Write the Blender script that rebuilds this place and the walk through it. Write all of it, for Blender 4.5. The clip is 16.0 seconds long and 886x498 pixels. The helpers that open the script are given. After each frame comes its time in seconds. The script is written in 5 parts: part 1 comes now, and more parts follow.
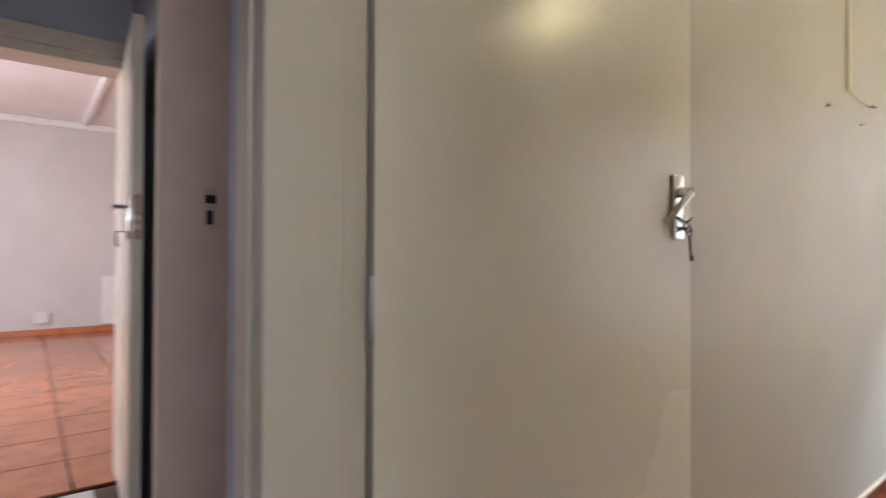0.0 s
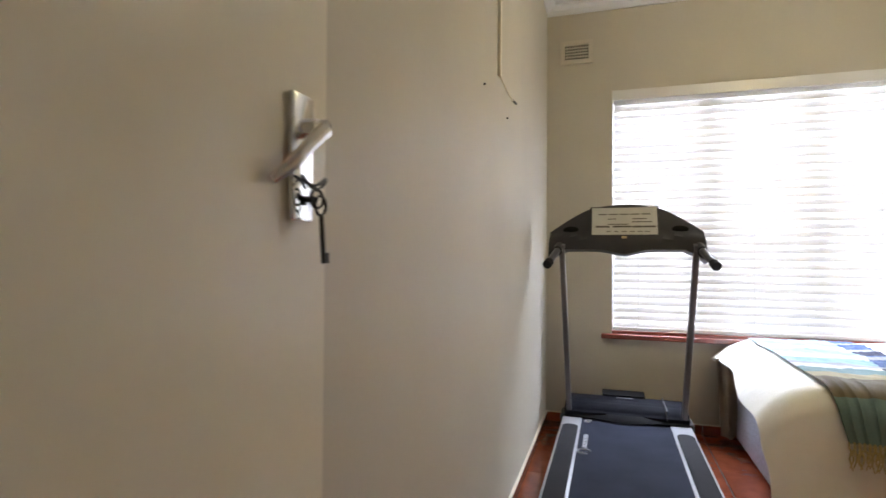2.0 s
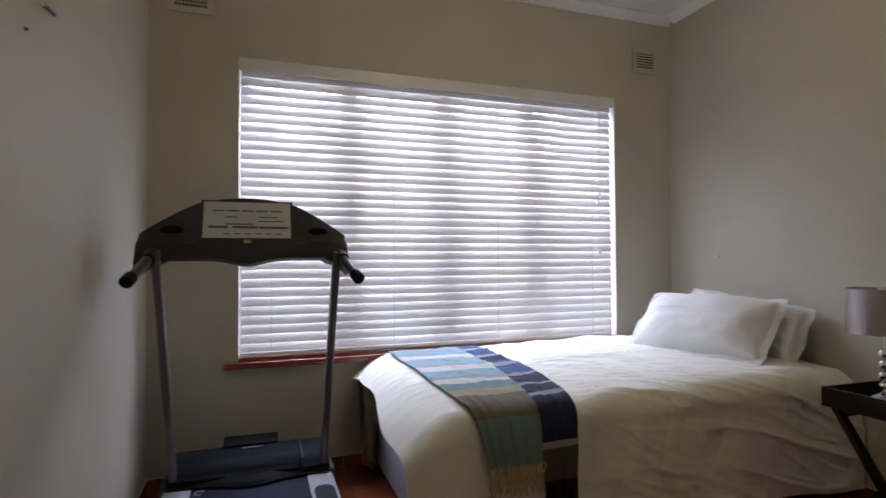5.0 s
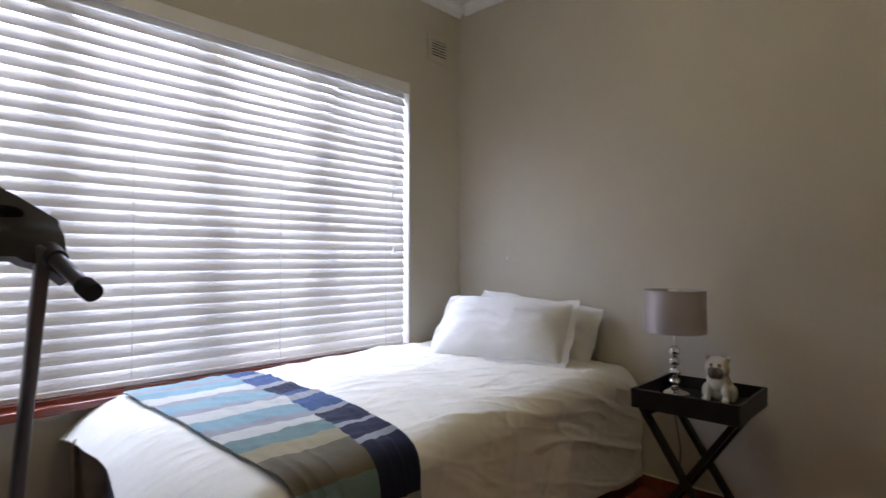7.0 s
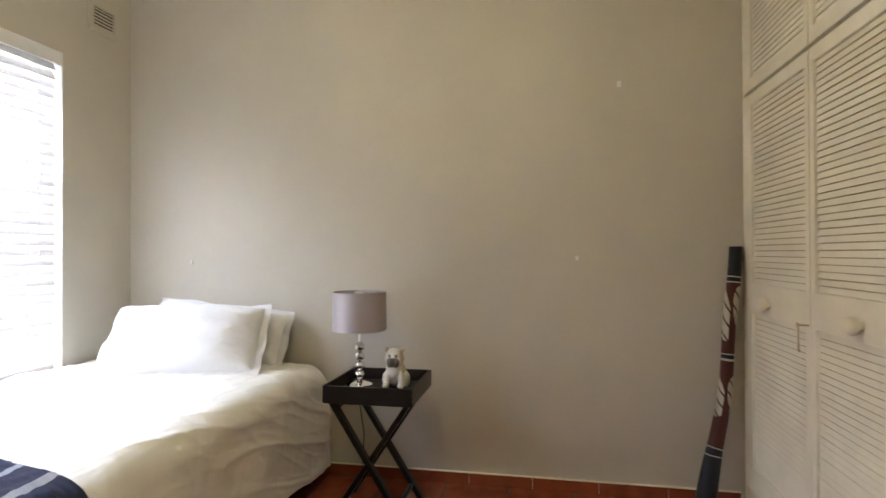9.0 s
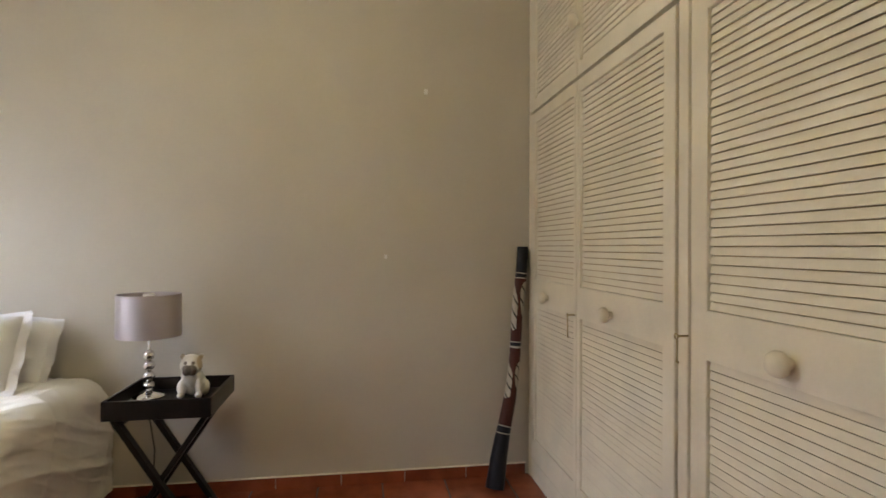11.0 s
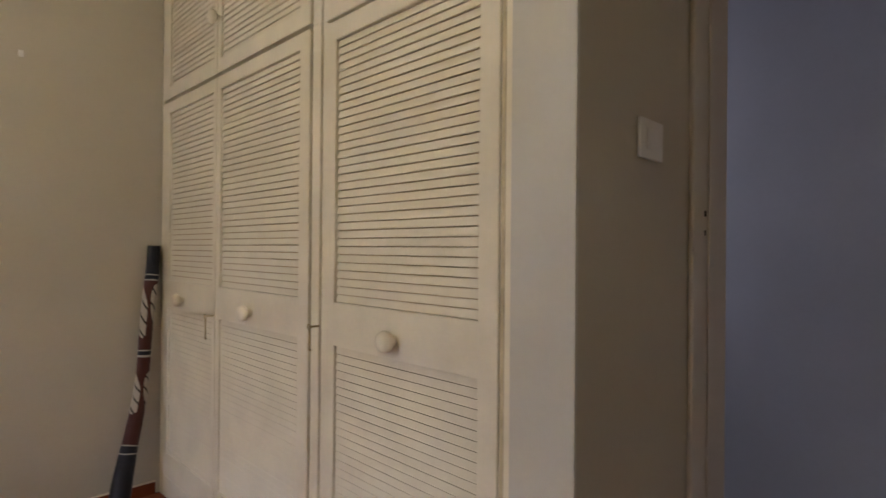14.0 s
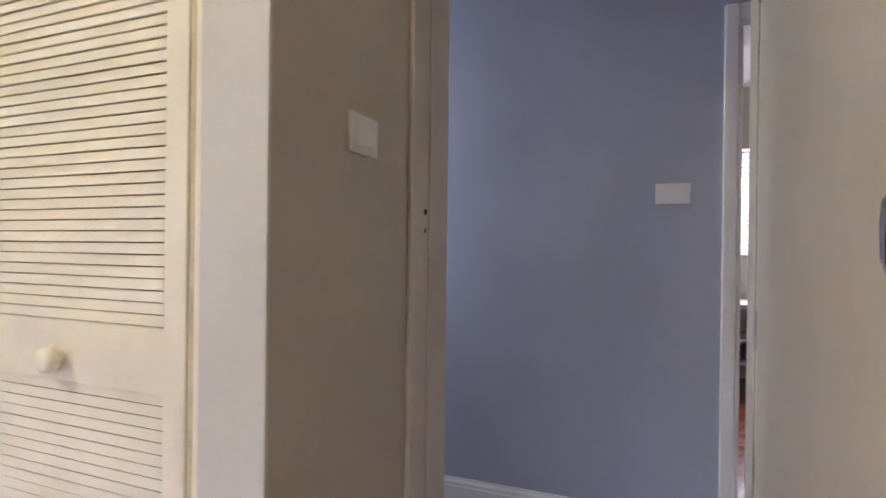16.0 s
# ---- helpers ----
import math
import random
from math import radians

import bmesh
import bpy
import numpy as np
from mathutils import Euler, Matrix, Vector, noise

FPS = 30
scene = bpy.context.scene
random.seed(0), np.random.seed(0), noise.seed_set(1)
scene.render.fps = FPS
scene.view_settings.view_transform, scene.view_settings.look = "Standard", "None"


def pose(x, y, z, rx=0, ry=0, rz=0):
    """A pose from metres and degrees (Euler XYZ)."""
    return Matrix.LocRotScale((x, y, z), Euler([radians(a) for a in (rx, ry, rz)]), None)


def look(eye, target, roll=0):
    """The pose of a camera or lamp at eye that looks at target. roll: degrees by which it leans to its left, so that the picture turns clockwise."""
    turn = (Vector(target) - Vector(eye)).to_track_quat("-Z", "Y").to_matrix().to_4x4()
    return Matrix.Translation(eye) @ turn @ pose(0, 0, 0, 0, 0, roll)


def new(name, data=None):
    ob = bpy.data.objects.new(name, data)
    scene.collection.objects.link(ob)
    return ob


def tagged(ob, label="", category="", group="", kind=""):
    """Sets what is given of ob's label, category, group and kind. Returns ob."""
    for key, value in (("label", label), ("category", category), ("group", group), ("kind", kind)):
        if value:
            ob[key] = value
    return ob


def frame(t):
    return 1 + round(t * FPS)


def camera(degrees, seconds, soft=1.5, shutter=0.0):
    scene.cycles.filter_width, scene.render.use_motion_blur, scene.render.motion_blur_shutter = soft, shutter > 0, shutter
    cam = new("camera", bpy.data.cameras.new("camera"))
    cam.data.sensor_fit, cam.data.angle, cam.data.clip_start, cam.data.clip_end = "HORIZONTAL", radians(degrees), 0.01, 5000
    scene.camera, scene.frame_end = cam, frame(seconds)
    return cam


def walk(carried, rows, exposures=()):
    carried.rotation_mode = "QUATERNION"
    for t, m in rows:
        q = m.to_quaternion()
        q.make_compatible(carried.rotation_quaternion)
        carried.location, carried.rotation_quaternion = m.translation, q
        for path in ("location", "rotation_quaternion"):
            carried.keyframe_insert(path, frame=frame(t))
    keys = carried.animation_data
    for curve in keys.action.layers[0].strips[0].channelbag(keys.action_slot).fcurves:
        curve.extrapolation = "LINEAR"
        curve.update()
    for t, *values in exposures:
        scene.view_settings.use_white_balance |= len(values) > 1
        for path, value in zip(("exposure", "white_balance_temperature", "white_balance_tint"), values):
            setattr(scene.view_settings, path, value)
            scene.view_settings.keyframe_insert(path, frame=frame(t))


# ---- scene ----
cam = camera(79.0, 16.0, shutter=0.4)
PATH = [
    (0, (0.718, -0.281, 1.076), (-0.861, 0.946, 1.097), 0.2),
    (0.5, (0.547, -0.177, 1.098), (-0.682, 1.401, 1.112), 0.8),
    (1, (0.472, -0.011, 1.08), (-0.508, 1.733, 1.102), 0.6),
    (1.5, (0.425, 0.208, 1.089), (-0.355, 2.049, 1.113), 0.5),
    (2, (0.404, 0.387, 1.072), (-0.19, 2.296, 1.101), 0.4),
    (2.5, (0.394, 0.584, 1.089), (-0.004, 2.544, 1.117), 0.2),
    (3, (0.393, 0.707, 1.104), (0.191, 2.696, 1.129), 0.0),
    (3.5, (0.407, 0.804, 1.112), (0.399, 2.804, 1.128), 0.1),
    (4, (0.46, 0.903, 1.09), (0.662, 2.892, 1.121), -0.1),
    (4.5, (0.511, 0.979, 1.109), (0.939, 2.933, 1.136), -0.1),
    (4.7, (0.507, 1.009, 1.103), (1.027, 2.94, 1.137), -0.2),
    (6.8, (0.539, 1.65, 1.108), (1.909, 3.107, 1.137), 0.2),
    (7, (0.532, 1.677, 1.113), (1.985, 3.051, 1.147), 0.1),
    (7.5, (0.515, 1.72, 1.109), (2.162, 2.853, 1.15), 0.2),
    (8, (0.502, 1.71, 1.111), (2.318, 2.545, 1.16), 0.2),
    (8.5, (0.456, 1.695, 1.158), (2.377, 2.251, 1.178), -0.1),
    (9, (0.457, 1.679, 1.16), (2.422, 2.05, 1.175), -0.2),
    (9.2, (0.452, 1.67, 1.166), (2.428, 1.98, 1.177), -0.1),
    (11.5, (0.423, 1.645, 1.182), (2.373, 1.198, 1.172), 0.0),
    (12, (0.408, 1.649, 1.184), (2.313, 1.042, 1.172), 0.0),
    (12.5, (0.4, 1.679, 1.174), (2.194, 0.796, 1.171), 0.4),
    (13, (0.383, 1.69, 1.181), (2.051, 0.587, 1.174), 0.4),
    (13.5, (0.368, 1.685, 1.18), (1.904, 0.404, 1.177), 0.4),
    (14, (0.354, 1.672, 1.177), (1.759, 0.248, 1.18), 0.5),
    (14.5, (0.321, 1.656, 1.178), (1.583, 0.104, 1.181), 0.5),
    (15, (0.283, 1.649, 1.176), (1.375, -0.027, 1.182), 0.6),
    (15.5, (0.274, 1.602, 1.16), (1.179, -0.181, 1.18), 0.2),
    (16, (0.262, 1.529, 1.18), (1.001, -0.33, 1.177), 0.7),
]
EXPOSURES = [(0.0, 1.35, 6450, 10), (0.5, 1.1, 6550, 12), (1.0, 1.15, 6550, 11), (1.5, 1.15, 6650, 10), (2.0, 0.95, 6600, 10), (2.5, 0.72, 6550, 11), (3.0, 0.42, 6500, 11), (3.5, 0.05, 6400, 10), (4.0, -0.36, 6500, 15), (4.5, -0.37, 6400, 16), (7.0, -0.3, 6350, 14), (7.5, 0.09, 6400, 12), (8.0, 0.5, 6350, 11), (8.5, 0.76, 6500, 11), (9.0, 0.92, 6500, 11), (11.5, 0.6, 6750, 12), (12.0, 0.4, 6800, 13), (12.5, 0.13, 6950, 15), (13.0, 0.12, 6950, 14), (14.0, 0.62, 6650, 15), (15.0, 1.14, 6250, 15), (16.0, 1.64, 5950, 16)]
walk(cam, [(t, look(eye, target, roll)) for t, eye, target, roll in PATH], EXPOSURES)

# ---- world and lights ----
world = bpy.data.worlds.new("sky")
scene.world = world
world.use_nodes = True
wn = world.node_tree
sky = wn.nodes.new("ShaderNodeTexSky")
sky.sky_type = "NISHITA"
sky.sun_disc = False
sky.sun_elevation, sky.sun_rotation = radians(48), radians(150)
wn.links.new(sky.outputs[0], wn.nodes["Background"].inputs[0])
wn.nodes["Background"].inputs[1].default_value = 0.1


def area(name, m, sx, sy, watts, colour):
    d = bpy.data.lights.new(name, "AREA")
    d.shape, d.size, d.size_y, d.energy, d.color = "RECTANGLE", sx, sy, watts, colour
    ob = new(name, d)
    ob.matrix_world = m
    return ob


DAY = (0.72, 0.80, 1.0)
# daylight in the openings of the windows, and an added fill in the hall
area("window_daylight", look((1.56, 5.7, 2.8), (1.56, 4.0, 1.3)), 3.8, 2.4, 620, DAY)
area("west_room_daylight", look((-4.6, -2.95, 1.6), (-4.6, 0.0, 1.0)), 2.2, 1.4, 66, (0.97, 0.94, 1.0))
# no known window here: lamp added to brighten the hall and its jambs
area("hall_fill", look((2.5, -0.45, 1.7), (0.0, -0.5, 1.3)), 0.6, 1.1, 5.2, (0.97, 0.94, 0.93))
area("south_room_daylight", look((0.1, -4.3, 1.6), (-0.3, -1.0, 1.2)), 2.0, 1.4, 38, (0.95, 0.93, 1.0))
bulb = bpy.data.lights.new("ceiling_bulb", "POINT")
bulb.energy, bulb.color, bulb.shadow_soft_size = 9.8, (1.0, 0.84, 0.44), 0.09
new("ceiling_bulb", bulb).location = (1.55, 2.35, 2.55)
sun_data = bpy.data.lights.new("sun", "SUN")
sun_data.energy, sun_data.angle, sun_data.color = 1.5, radians(0.5), (1.0, 0.95, 0.87)
new("sun", sun_data).matrix_world = look((0, 0, 10), (-2.0, 3.2, 5.0))


# ---- materials ----
def material(name, colour, rough=0.5, metal=0.0, spec=0.5, var=0.06, scale=6.0, fine=90.0, bump=0.05, coat=0.0, tint=None):
    """A surface with drift of tone at a large and a small scale, and fine relief."""
    m = bpy.data.materials.new(name)
    m.use_nodes = True
    nt = m.node_tree
    b = nt.nodes["Principled BSDF"]
    b.inputs["Roughness"].default_value = rough
    b.inputs["Metallic"].default_value = metal
    b.inputs["Specular IOR Level"].default_value = spec
    b.inputs["Coat Weight"].default_value = coat
    geo = nt.nodes.new("ShaderNodeNewGeometry")
    big = nt.nodes.new("ShaderNodeTexNoise")
    big.inputs["Scale"].default_value = scale
    big.inputs["Detail"].default_value = 5
    small = nt.nodes.new("ShaderNodeTexNoise")
    small.inputs["Scale"].default_value = fine
    small.inputs["Detail"].default_value = 3
    for n in (big, small):
        nt.links.new(geo.outputs["Position"], n.inputs["Vector"])
    mix = nt.nodes.new("ShaderNodeMix")
    mix.data_type = "RGBA"
    lo = tint or tuple(c * (1 - 2 * var) for c in colour)
    mix.inputs[6].default_value = (*lo, 1)
    mix.inputs[7].default_value = (*[min(1, c * (1 + var)) for c in colour], 1)
    ramp = nt.nodes.new("ShaderNodeMapRange")
    ramp.inputs[1].default_value, ramp.inputs[2].default_value = 0.3, 0.62
    nt.links.new(big.outputs["Fac"], ramp.inputs[0])
    nt.links.new(ramp.outputs[0], mix.inputs[0])
    grain = nt.nodes.new("ShaderNodeMix")
    grain.data_type, grain.blend_type = "RGBA", "MULTIPLY"
    grain.inputs[0].default_value = 1.0
    gr = nt.nodes.new("ShaderNodeMapRange")
    gr.inputs[3].default_value, gr.inputs[4].default_value = 1 - var, 1 + var * 0.6
    nt.links.new(small.outputs["Fac"], gr.inputs[0])
    nt.links.new(mix.outputs[2], grain.inputs[6])
    nt.links.new(gr.outputs[0], grain.inputs[7])
    nt.links.new(grain.outputs[2], b.inputs["Base Color"])
    rr = nt.nodes.new("ShaderNodeMapRange")
    rr.inputs[3].default_value, rr.inputs[4].default_value = max(0.02, rough - 0.06), min(1, rough + 0.06)
    nt.links.new(big.outputs["Fac"], rr.inputs[0])
    nt.links.new(rr.outputs[0], b.inputs["Roughness"])
    if bump:
        bp = nt.nodes.new("ShaderNodeBump")
        bp.inputs["Strength"].default_value = bump
        bp.inputs["Distance"].default_value = 0.01
        nt.links.new(small.outputs["Fac"], bp.inputs["Height"])
        nt.links.new(bp.outputs[0], b.inputs["Normal"])
    return m


def shader(m):
    return m.node_tree, m.node_tree.nodes["Principled BSDF"]


def vary_pieces(m, amount):
    """Tone that differs from piece to piece."""
    nt, b = shader(m)
    link = b.inputs["Base Color"].links[0]
    source = link.from_socket
    info = nt.nodes.new("ShaderNodeObjectInfo")
    rng = nt.nodes.new("ShaderNodeMapRange")
    rng.inputs[3].default_value, rng.inputs[4].default_value = 1 - amount, 1 + amount
    mul = nt.nodes.new("ShaderNodeMix")
    mul.data_type, mul.blend_type = "RGBA", "MULTIPLY"
    mul.inputs[0].default_value = 1
    nt.links.new(info.outputs["Random"], rng.inputs[0])
    nt.links.new(source, mul.inputs[6])
    nt.links.new(rng.outputs[0], mul.inputs[7])
    nt.links.new(mul.outputs[2], b.inputs["Base Color"])
    return m


M_WALL = material("beige_wall_paint", (0.55, 0.507, 0.42), 0.55, var=0.03, scale=1.6, fine=60, bump=0.06)
M_ROOM_A = material("pale_lilac_paint", (0.60, 0.57, 0.56), 0.6, var=0.03, scale=1.6, fine=60, bump=0.06)
M_BLUE = material("blue_grey_wall_paint", (0.385, 0.41, 0.50), 0.5, var=0.04, scale=1.6, fine=60, bump=0.06)
M_CEIL = material("white_ceiling_paint", (0.80, 0.80, 0.79), 0.8, var=0.02, scale=2, fine=40, bump=0.03)
M_TRIM = material("white_gloss_trim", (0.78, 0.77, 0.75), 0.3, var=0.02)
M_JAMB = material("cream_frame_paint", (0.63, 0.575, 0.48), 0.32, var=0.03, scale=4)
M_LEAF = material("cream_door_paint", (0.80, 0.75, 0.63), 0.26, spec=0.24, var=0.02, scale=1.2, fine=40, bump=0.0)
M_CREAM = material("aged_cream_wardrobe_paint", (0.83, 0.765, 0.615), 0.42, var=0.04, scale=5, fine=60, bump=0.06)
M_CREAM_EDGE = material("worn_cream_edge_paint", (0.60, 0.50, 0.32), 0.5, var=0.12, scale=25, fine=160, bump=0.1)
# brown that paints in the shade seen between the louvre slats
M_GAP_SHADE = material("louvre_gap_shade", (0.50, 0.37, 0.22), 0.7, var=0.1, scale=8)
M_PILASTER = material("grey_white_wall_paint", (0.62, 0.60, 0.54), 0.5, var=0.03, scale=2, fine=60, bump=0.05)
# near-black that paints the shade inside lock holes and vent openings
M_HOLE_SHADE = material("hole_shade", (0.012, 0.010, 0.008), 0.9, var=0.1)
M_TILE = vary_pieces(material("terracotta_floor_tile", (0.27, 0.068, 0.030), 0.22, var=0.12, scale=9, fine=120, bump=0.04, coat=0.3), 0.12)
M_TILE_ORANGE = vary_pieces(material("orange_floor_tile", (0.44, 0.15, 0.065), 0.22, var=0.10, scale=7, fine=120, bump=0.04, coat=0.3), 0.08)
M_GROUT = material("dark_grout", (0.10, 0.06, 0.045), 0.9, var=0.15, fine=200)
M_PALE_FLOOR = material("pale_hall_floor", (0.55, 0.53, 0.52), 0.4, var=0.05)
M_SILL = material("red_sill_paint", (0.26, 0.06, 0.035), 0.25, var=0.12, scale=12, coat=0.3)
M_CHROME = material("polished_chrome", (0.80, 0.79, 0.78), 0.10, 1.0, var=0.02, bump=0.0)
M_STEEL = material("brushed_steel", (0.55, 0.54, 0.52), 0.28, 1.0, var=0.05, bump=0.02)
M_BRASS = material("tarnished_brass", (0.50, 0.40, 0.22), 0.4, 1.0, var=0.15, scale=40)
M_IRON = material("dark_iron", (0.04, 0.035, 0.03), 0.4, 0.8, var=0.1)
M_BLACKPL = material("black_plastic", (0.022, 0.022, 0.026), 0.38, var=0.08)
M_GREYPL = material("charcoal_plastic", (0.030, 0.030, 0.042), 0.48, spec=0.3, var=0.08, fine=240, bump=0.06)
M_CONSOLE = material("charcoal_moulded_plastic", (0.030, 0.029, 0.038), 0.5, spec=0.3, var=0.08, fine=240, bump=0.06)
M_HOOD = material("blue_black_plastic", (0.011, 0.0115, 0.016), 0.6, spec=0.02, var=0.1, fine=240, bump=0.06)
M_RECESS = material("matt_black_recess", (0.006, 0.006, 0.007), 0.8, spec=0.1, var=0.1)
M_SILVERPL = material("silver_plastic", (0.36, 0.36, 0.38), 0.35, 0.3, var=0.05)
M_RUBBER = material("ribbed_rubber", (0.022, 0.022, 0.026), 0.8, spec=0.12, var=0.1, fine=300, bump=0.2)
M_BELT = material("treadmill_belt", (0.020, 0.0235, 0.038), 0.75, spec=0.04, var=0.12, scale=5, fine=260, bump=0.12)
M_PANEL = material("console_face", (0.55, 0.56, 0.55), 0.35, var=0.04)
M_INK = material("dark_print", (0.10, 0.09, 0.085), 0.5, var=0.1)
M_WHITEINK = material("pale_print", (0.33, 0.34, 0.36), 0.5, var=0.05)
M_POST = material("grey_metal_post", (0.17, 0.16, 0.17), 0.35, 0.6, var=0.06)
M_BAR = material("dark_grey_metal_bar", (0.075, 0.075, 0.085), 0.3, 0.4, var=0.06)
M_BLACKWOOD = material("black_stained_wood", (0.010, 0.007, 0.006), 0.32, spec=0.3, var=0.2, scale=14, fine=120, bump=0.1)
M_LINEN = material("white_pillow_cotton", (0.80, 0.80, 0.80), 0.85, var=0.02, scale=8, fine=350, bump=0.12, spec=0.2)
M_DUVET = material("ivory_duvet_cotton", (0.84, 0.825, 0.765), 0.85, var=0.03, scale=5, fine=350, bump=0.14, spec=0.2)
M_BASE = material("pale_blue_bed_fabric", (0.54, 0.59, 0.72), 0.8, var=0.10, scale=60, fine=220, bump=0.2)
nt1, b1 = shader(M_BASE)
dots = nt1.nodes.new("ShaderNodeTexVoronoi")
dots.inputs["Scale"].default_value, dots.inputs["Randomness"].default_value = 26.0, 0.15
geo1 = nt1.nodes.new("ShaderNodeNewGeometry")
nt1.links.new(geo1.outputs["Position"], dots.inputs["Vector"])
edge1 = nt1.nodes.new("ShaderNodeMapRange")
edge1.inputs[1].default_value, edge1.inputs[2].default_value, edge1.inputs[3].default_value, edge1.inputs[4].default_value = 0.25, 0.36, 0.75, 0.0
nt1.links.new(dots.outputs["Distance"], edge1.inputs[0])
print1 = nt1.nodes.new("ShaderNodeMix")
print1.data_type = "RGBA"
print1.inputs[7].default_value = (0.30, 0.36, 0.52, 1)
nt1.links.new(edge1.outputs[0], print1.inputs[0])
nt1.links.new(b1.inputs["Base Color"].links[0].from_socket, print1.inputs[6])
nt1.links.new(print1.outputs[2], b1.inputs["Base Color"])
# duvet cloth with its shade mixed into the colour as brown
M_FOLD = material("shaded_duvet_cloth", (0.34, 0.28, 0.20), 0.9, var=0.1, scale=10, fine=250, bump=0.2)
M_FRINGE = material("ochre_fringe_yarn", (0.50, 0.42, 0.20), 0.9, var=0.12, scale=40, fine=300, bump=0.2)
M_SWITCH = material("white_switch_plastic", (0.76, 0.75, 0.72), 0.3, var=0.02)
M_GLASS = bpy.data.materials.new("window_glass")
M_GLASS.use_nodes = True
nt0, b0 = shader(M_GLASS)
b0.inputs["Transmission Weight"].default_value = 1.0
b0.inputs["Roughness"].default_value = 0.0
b0.inputs["IOR"].default_value = 1.45


def translucent(name, colour, share, rough=0.6):
    """Thin cloth or slat that lets part of the light through."""
    m = material(name, colour, rough, var=0.03, scale=8, fine=120, bump=0.03)
    nt, b = shader(m)
    tr = nt.nodes.new("ShaderNodeBsdfTranslucent")
    tr.inputs[0].default_value = (*colour, 1)
    mx = nt.nodes.new("ShaderNodeMixShader")
    mx.inputs[0].default_value = share
    out = nt.nodes["Material Output"]
    nt.links.new(b.outputs[0], mx.inputs[1])
    nt.links.new(tr.outputs[0], mx.inputs[2])
    nt.links.new(mx.outputs[0], out.inputs[0])
    return m


M_SLAT = translucent("white_blind_slat", (0.84, 0.82, 0.80), 0.20)
M_SHADE = translucent("silver_satin_shade", (0.50, 0.45, 0.46), 0.12, 0.30)
shader(M_SHADE)[1].inputs["Metallic"].default_value = 0.45


def bands(name, stops, rough=0.8, bump=0.15, along=1, extra=None):
    """Cross stripes along the UV's length; stops: (start, colour)."""
    m = bpy.data.materials.new(name)
    m.use_nodes = True
    nt, b = shader(m)
    uv = nt.nodes.new("ShaderNodeUVMap")
    sep = nt.nodes.new("ShaderNodeSeparateXYZ")
    nt.links.new(uv.outputs[0], sep.inputs[0])
    wob = nt.nodes.new("ShaderNodeTexNoise")
    wob.inputs["Scale"].default_value = 9
    geo = nt.nodes.new("ShaderNodeNewGeometry")
    nt.links.new(geo.outputs["Position"], wob.inputs["Vector"])
    add = nt.nodes.new("ShaderNodeMath")
    add.operation = "MULTIPLY_ADD"
    add.inputs[1].default_value = 0.012
    nt.links.new(wob.outputs["Fac"], add.inputs[0])
    nt.links.new(sep.outputs[along], add.inputs[2])
    ramp = nt.nodes.new("ShaderNodeValToRGB")
    ramp.color_ramp.interpolation = "CONSTANT"
    els = ramp.color_ramp.elements
    for i, (p, c) in enumerate(stops):
        e = els[i] if i < 2 else els.new(p)
        e.position, e.color = p, (*c, 1)
    nt.links.new(add.outputs[0], ramp.inputs[0])
    col = ramp.outputs[0]
    if extra:
        col = extra(nt, sep, col)
    weave = nt.nodes.new("ShaderNodeTexNoise")
    weave.inputs["Scale"].default_value = 220
    nt.links.new(geo.outputs["Position"], weave.inputs["Vector"])
    mul = nt.nodes.new("ShaderNodeMix")
    mul.data_type, mul.blend_type = "RGBA", "MULTIPLY"
    mul.inputs[0].default_value = 0.35
    nt.links.new(col, mul.inputs[6])
    nt.links.new(weave.outputs["Fac"], mul.inputs[7])
    nt.links.new(mul.outputs[2], b.inputs["Base Color"])
    b.inputs["Roughness"].default_value = rough
    b.inputs["Specular IOR Level"].default_value = 0.25
    bp = nt.nodes.new("ShaderNodeBump")
    bp.inputs["Strength"].default_value = bump
    bp.inputs["Distance"].default_value = 0.01
    nt.links.new(weave.outputs["Fac"], bp.inputs["Height"])
    nt.links.new(bp.outputs[0], b.inputs["Normal"])
    return m


# ---- building helpers ----
def box(bm, x0, x1, y0, y1, z0, z1, bevel=0.0):
    g = bmesh.ops.create_cube(bm, size=1.0)
    m = Matrix.Translation(((x0 + x1) / 2, (y0 + y1) / 2, (z0 + z1) / 2)) @ Matrix.Diagonal((abs(x1 - x0), abs(y1 - y0), abs(z1 - z0), 1))
    bmesh.ops.transform(bm, matrix=m, verts=g["verts"])
    if bevel:
        edges = list({e for v in g["verts"] for e in v.link_edges})
        bmesh.ops.bevel(bm, geom=edges, offset=bevel, segments=2, affect="EDGES", profile=0.5)
    return bm


def boxed(x0, x1, y0, y1, z0, z1, bevel=0.0):
    return box(bmesh.new(), x0, x1, y0, y1, z0, z1, bevel)


def rod(bm, p, q, r0, r1=None, n=14):
    p, q = Vector(p), Vector(q)
    r1 = r0 if r1 is None else r1
    m = Matrix.Translation((p + q) / 2) @ (q - p).to_track_quat("Z", "Y").to_matrix().to_4x4()
    bmesh.ops.create_cone(bm, cap_ends=True, segments=n, radius1=r0, radius2=r1, depth=(q - p).length, matrix=m)
    return bm


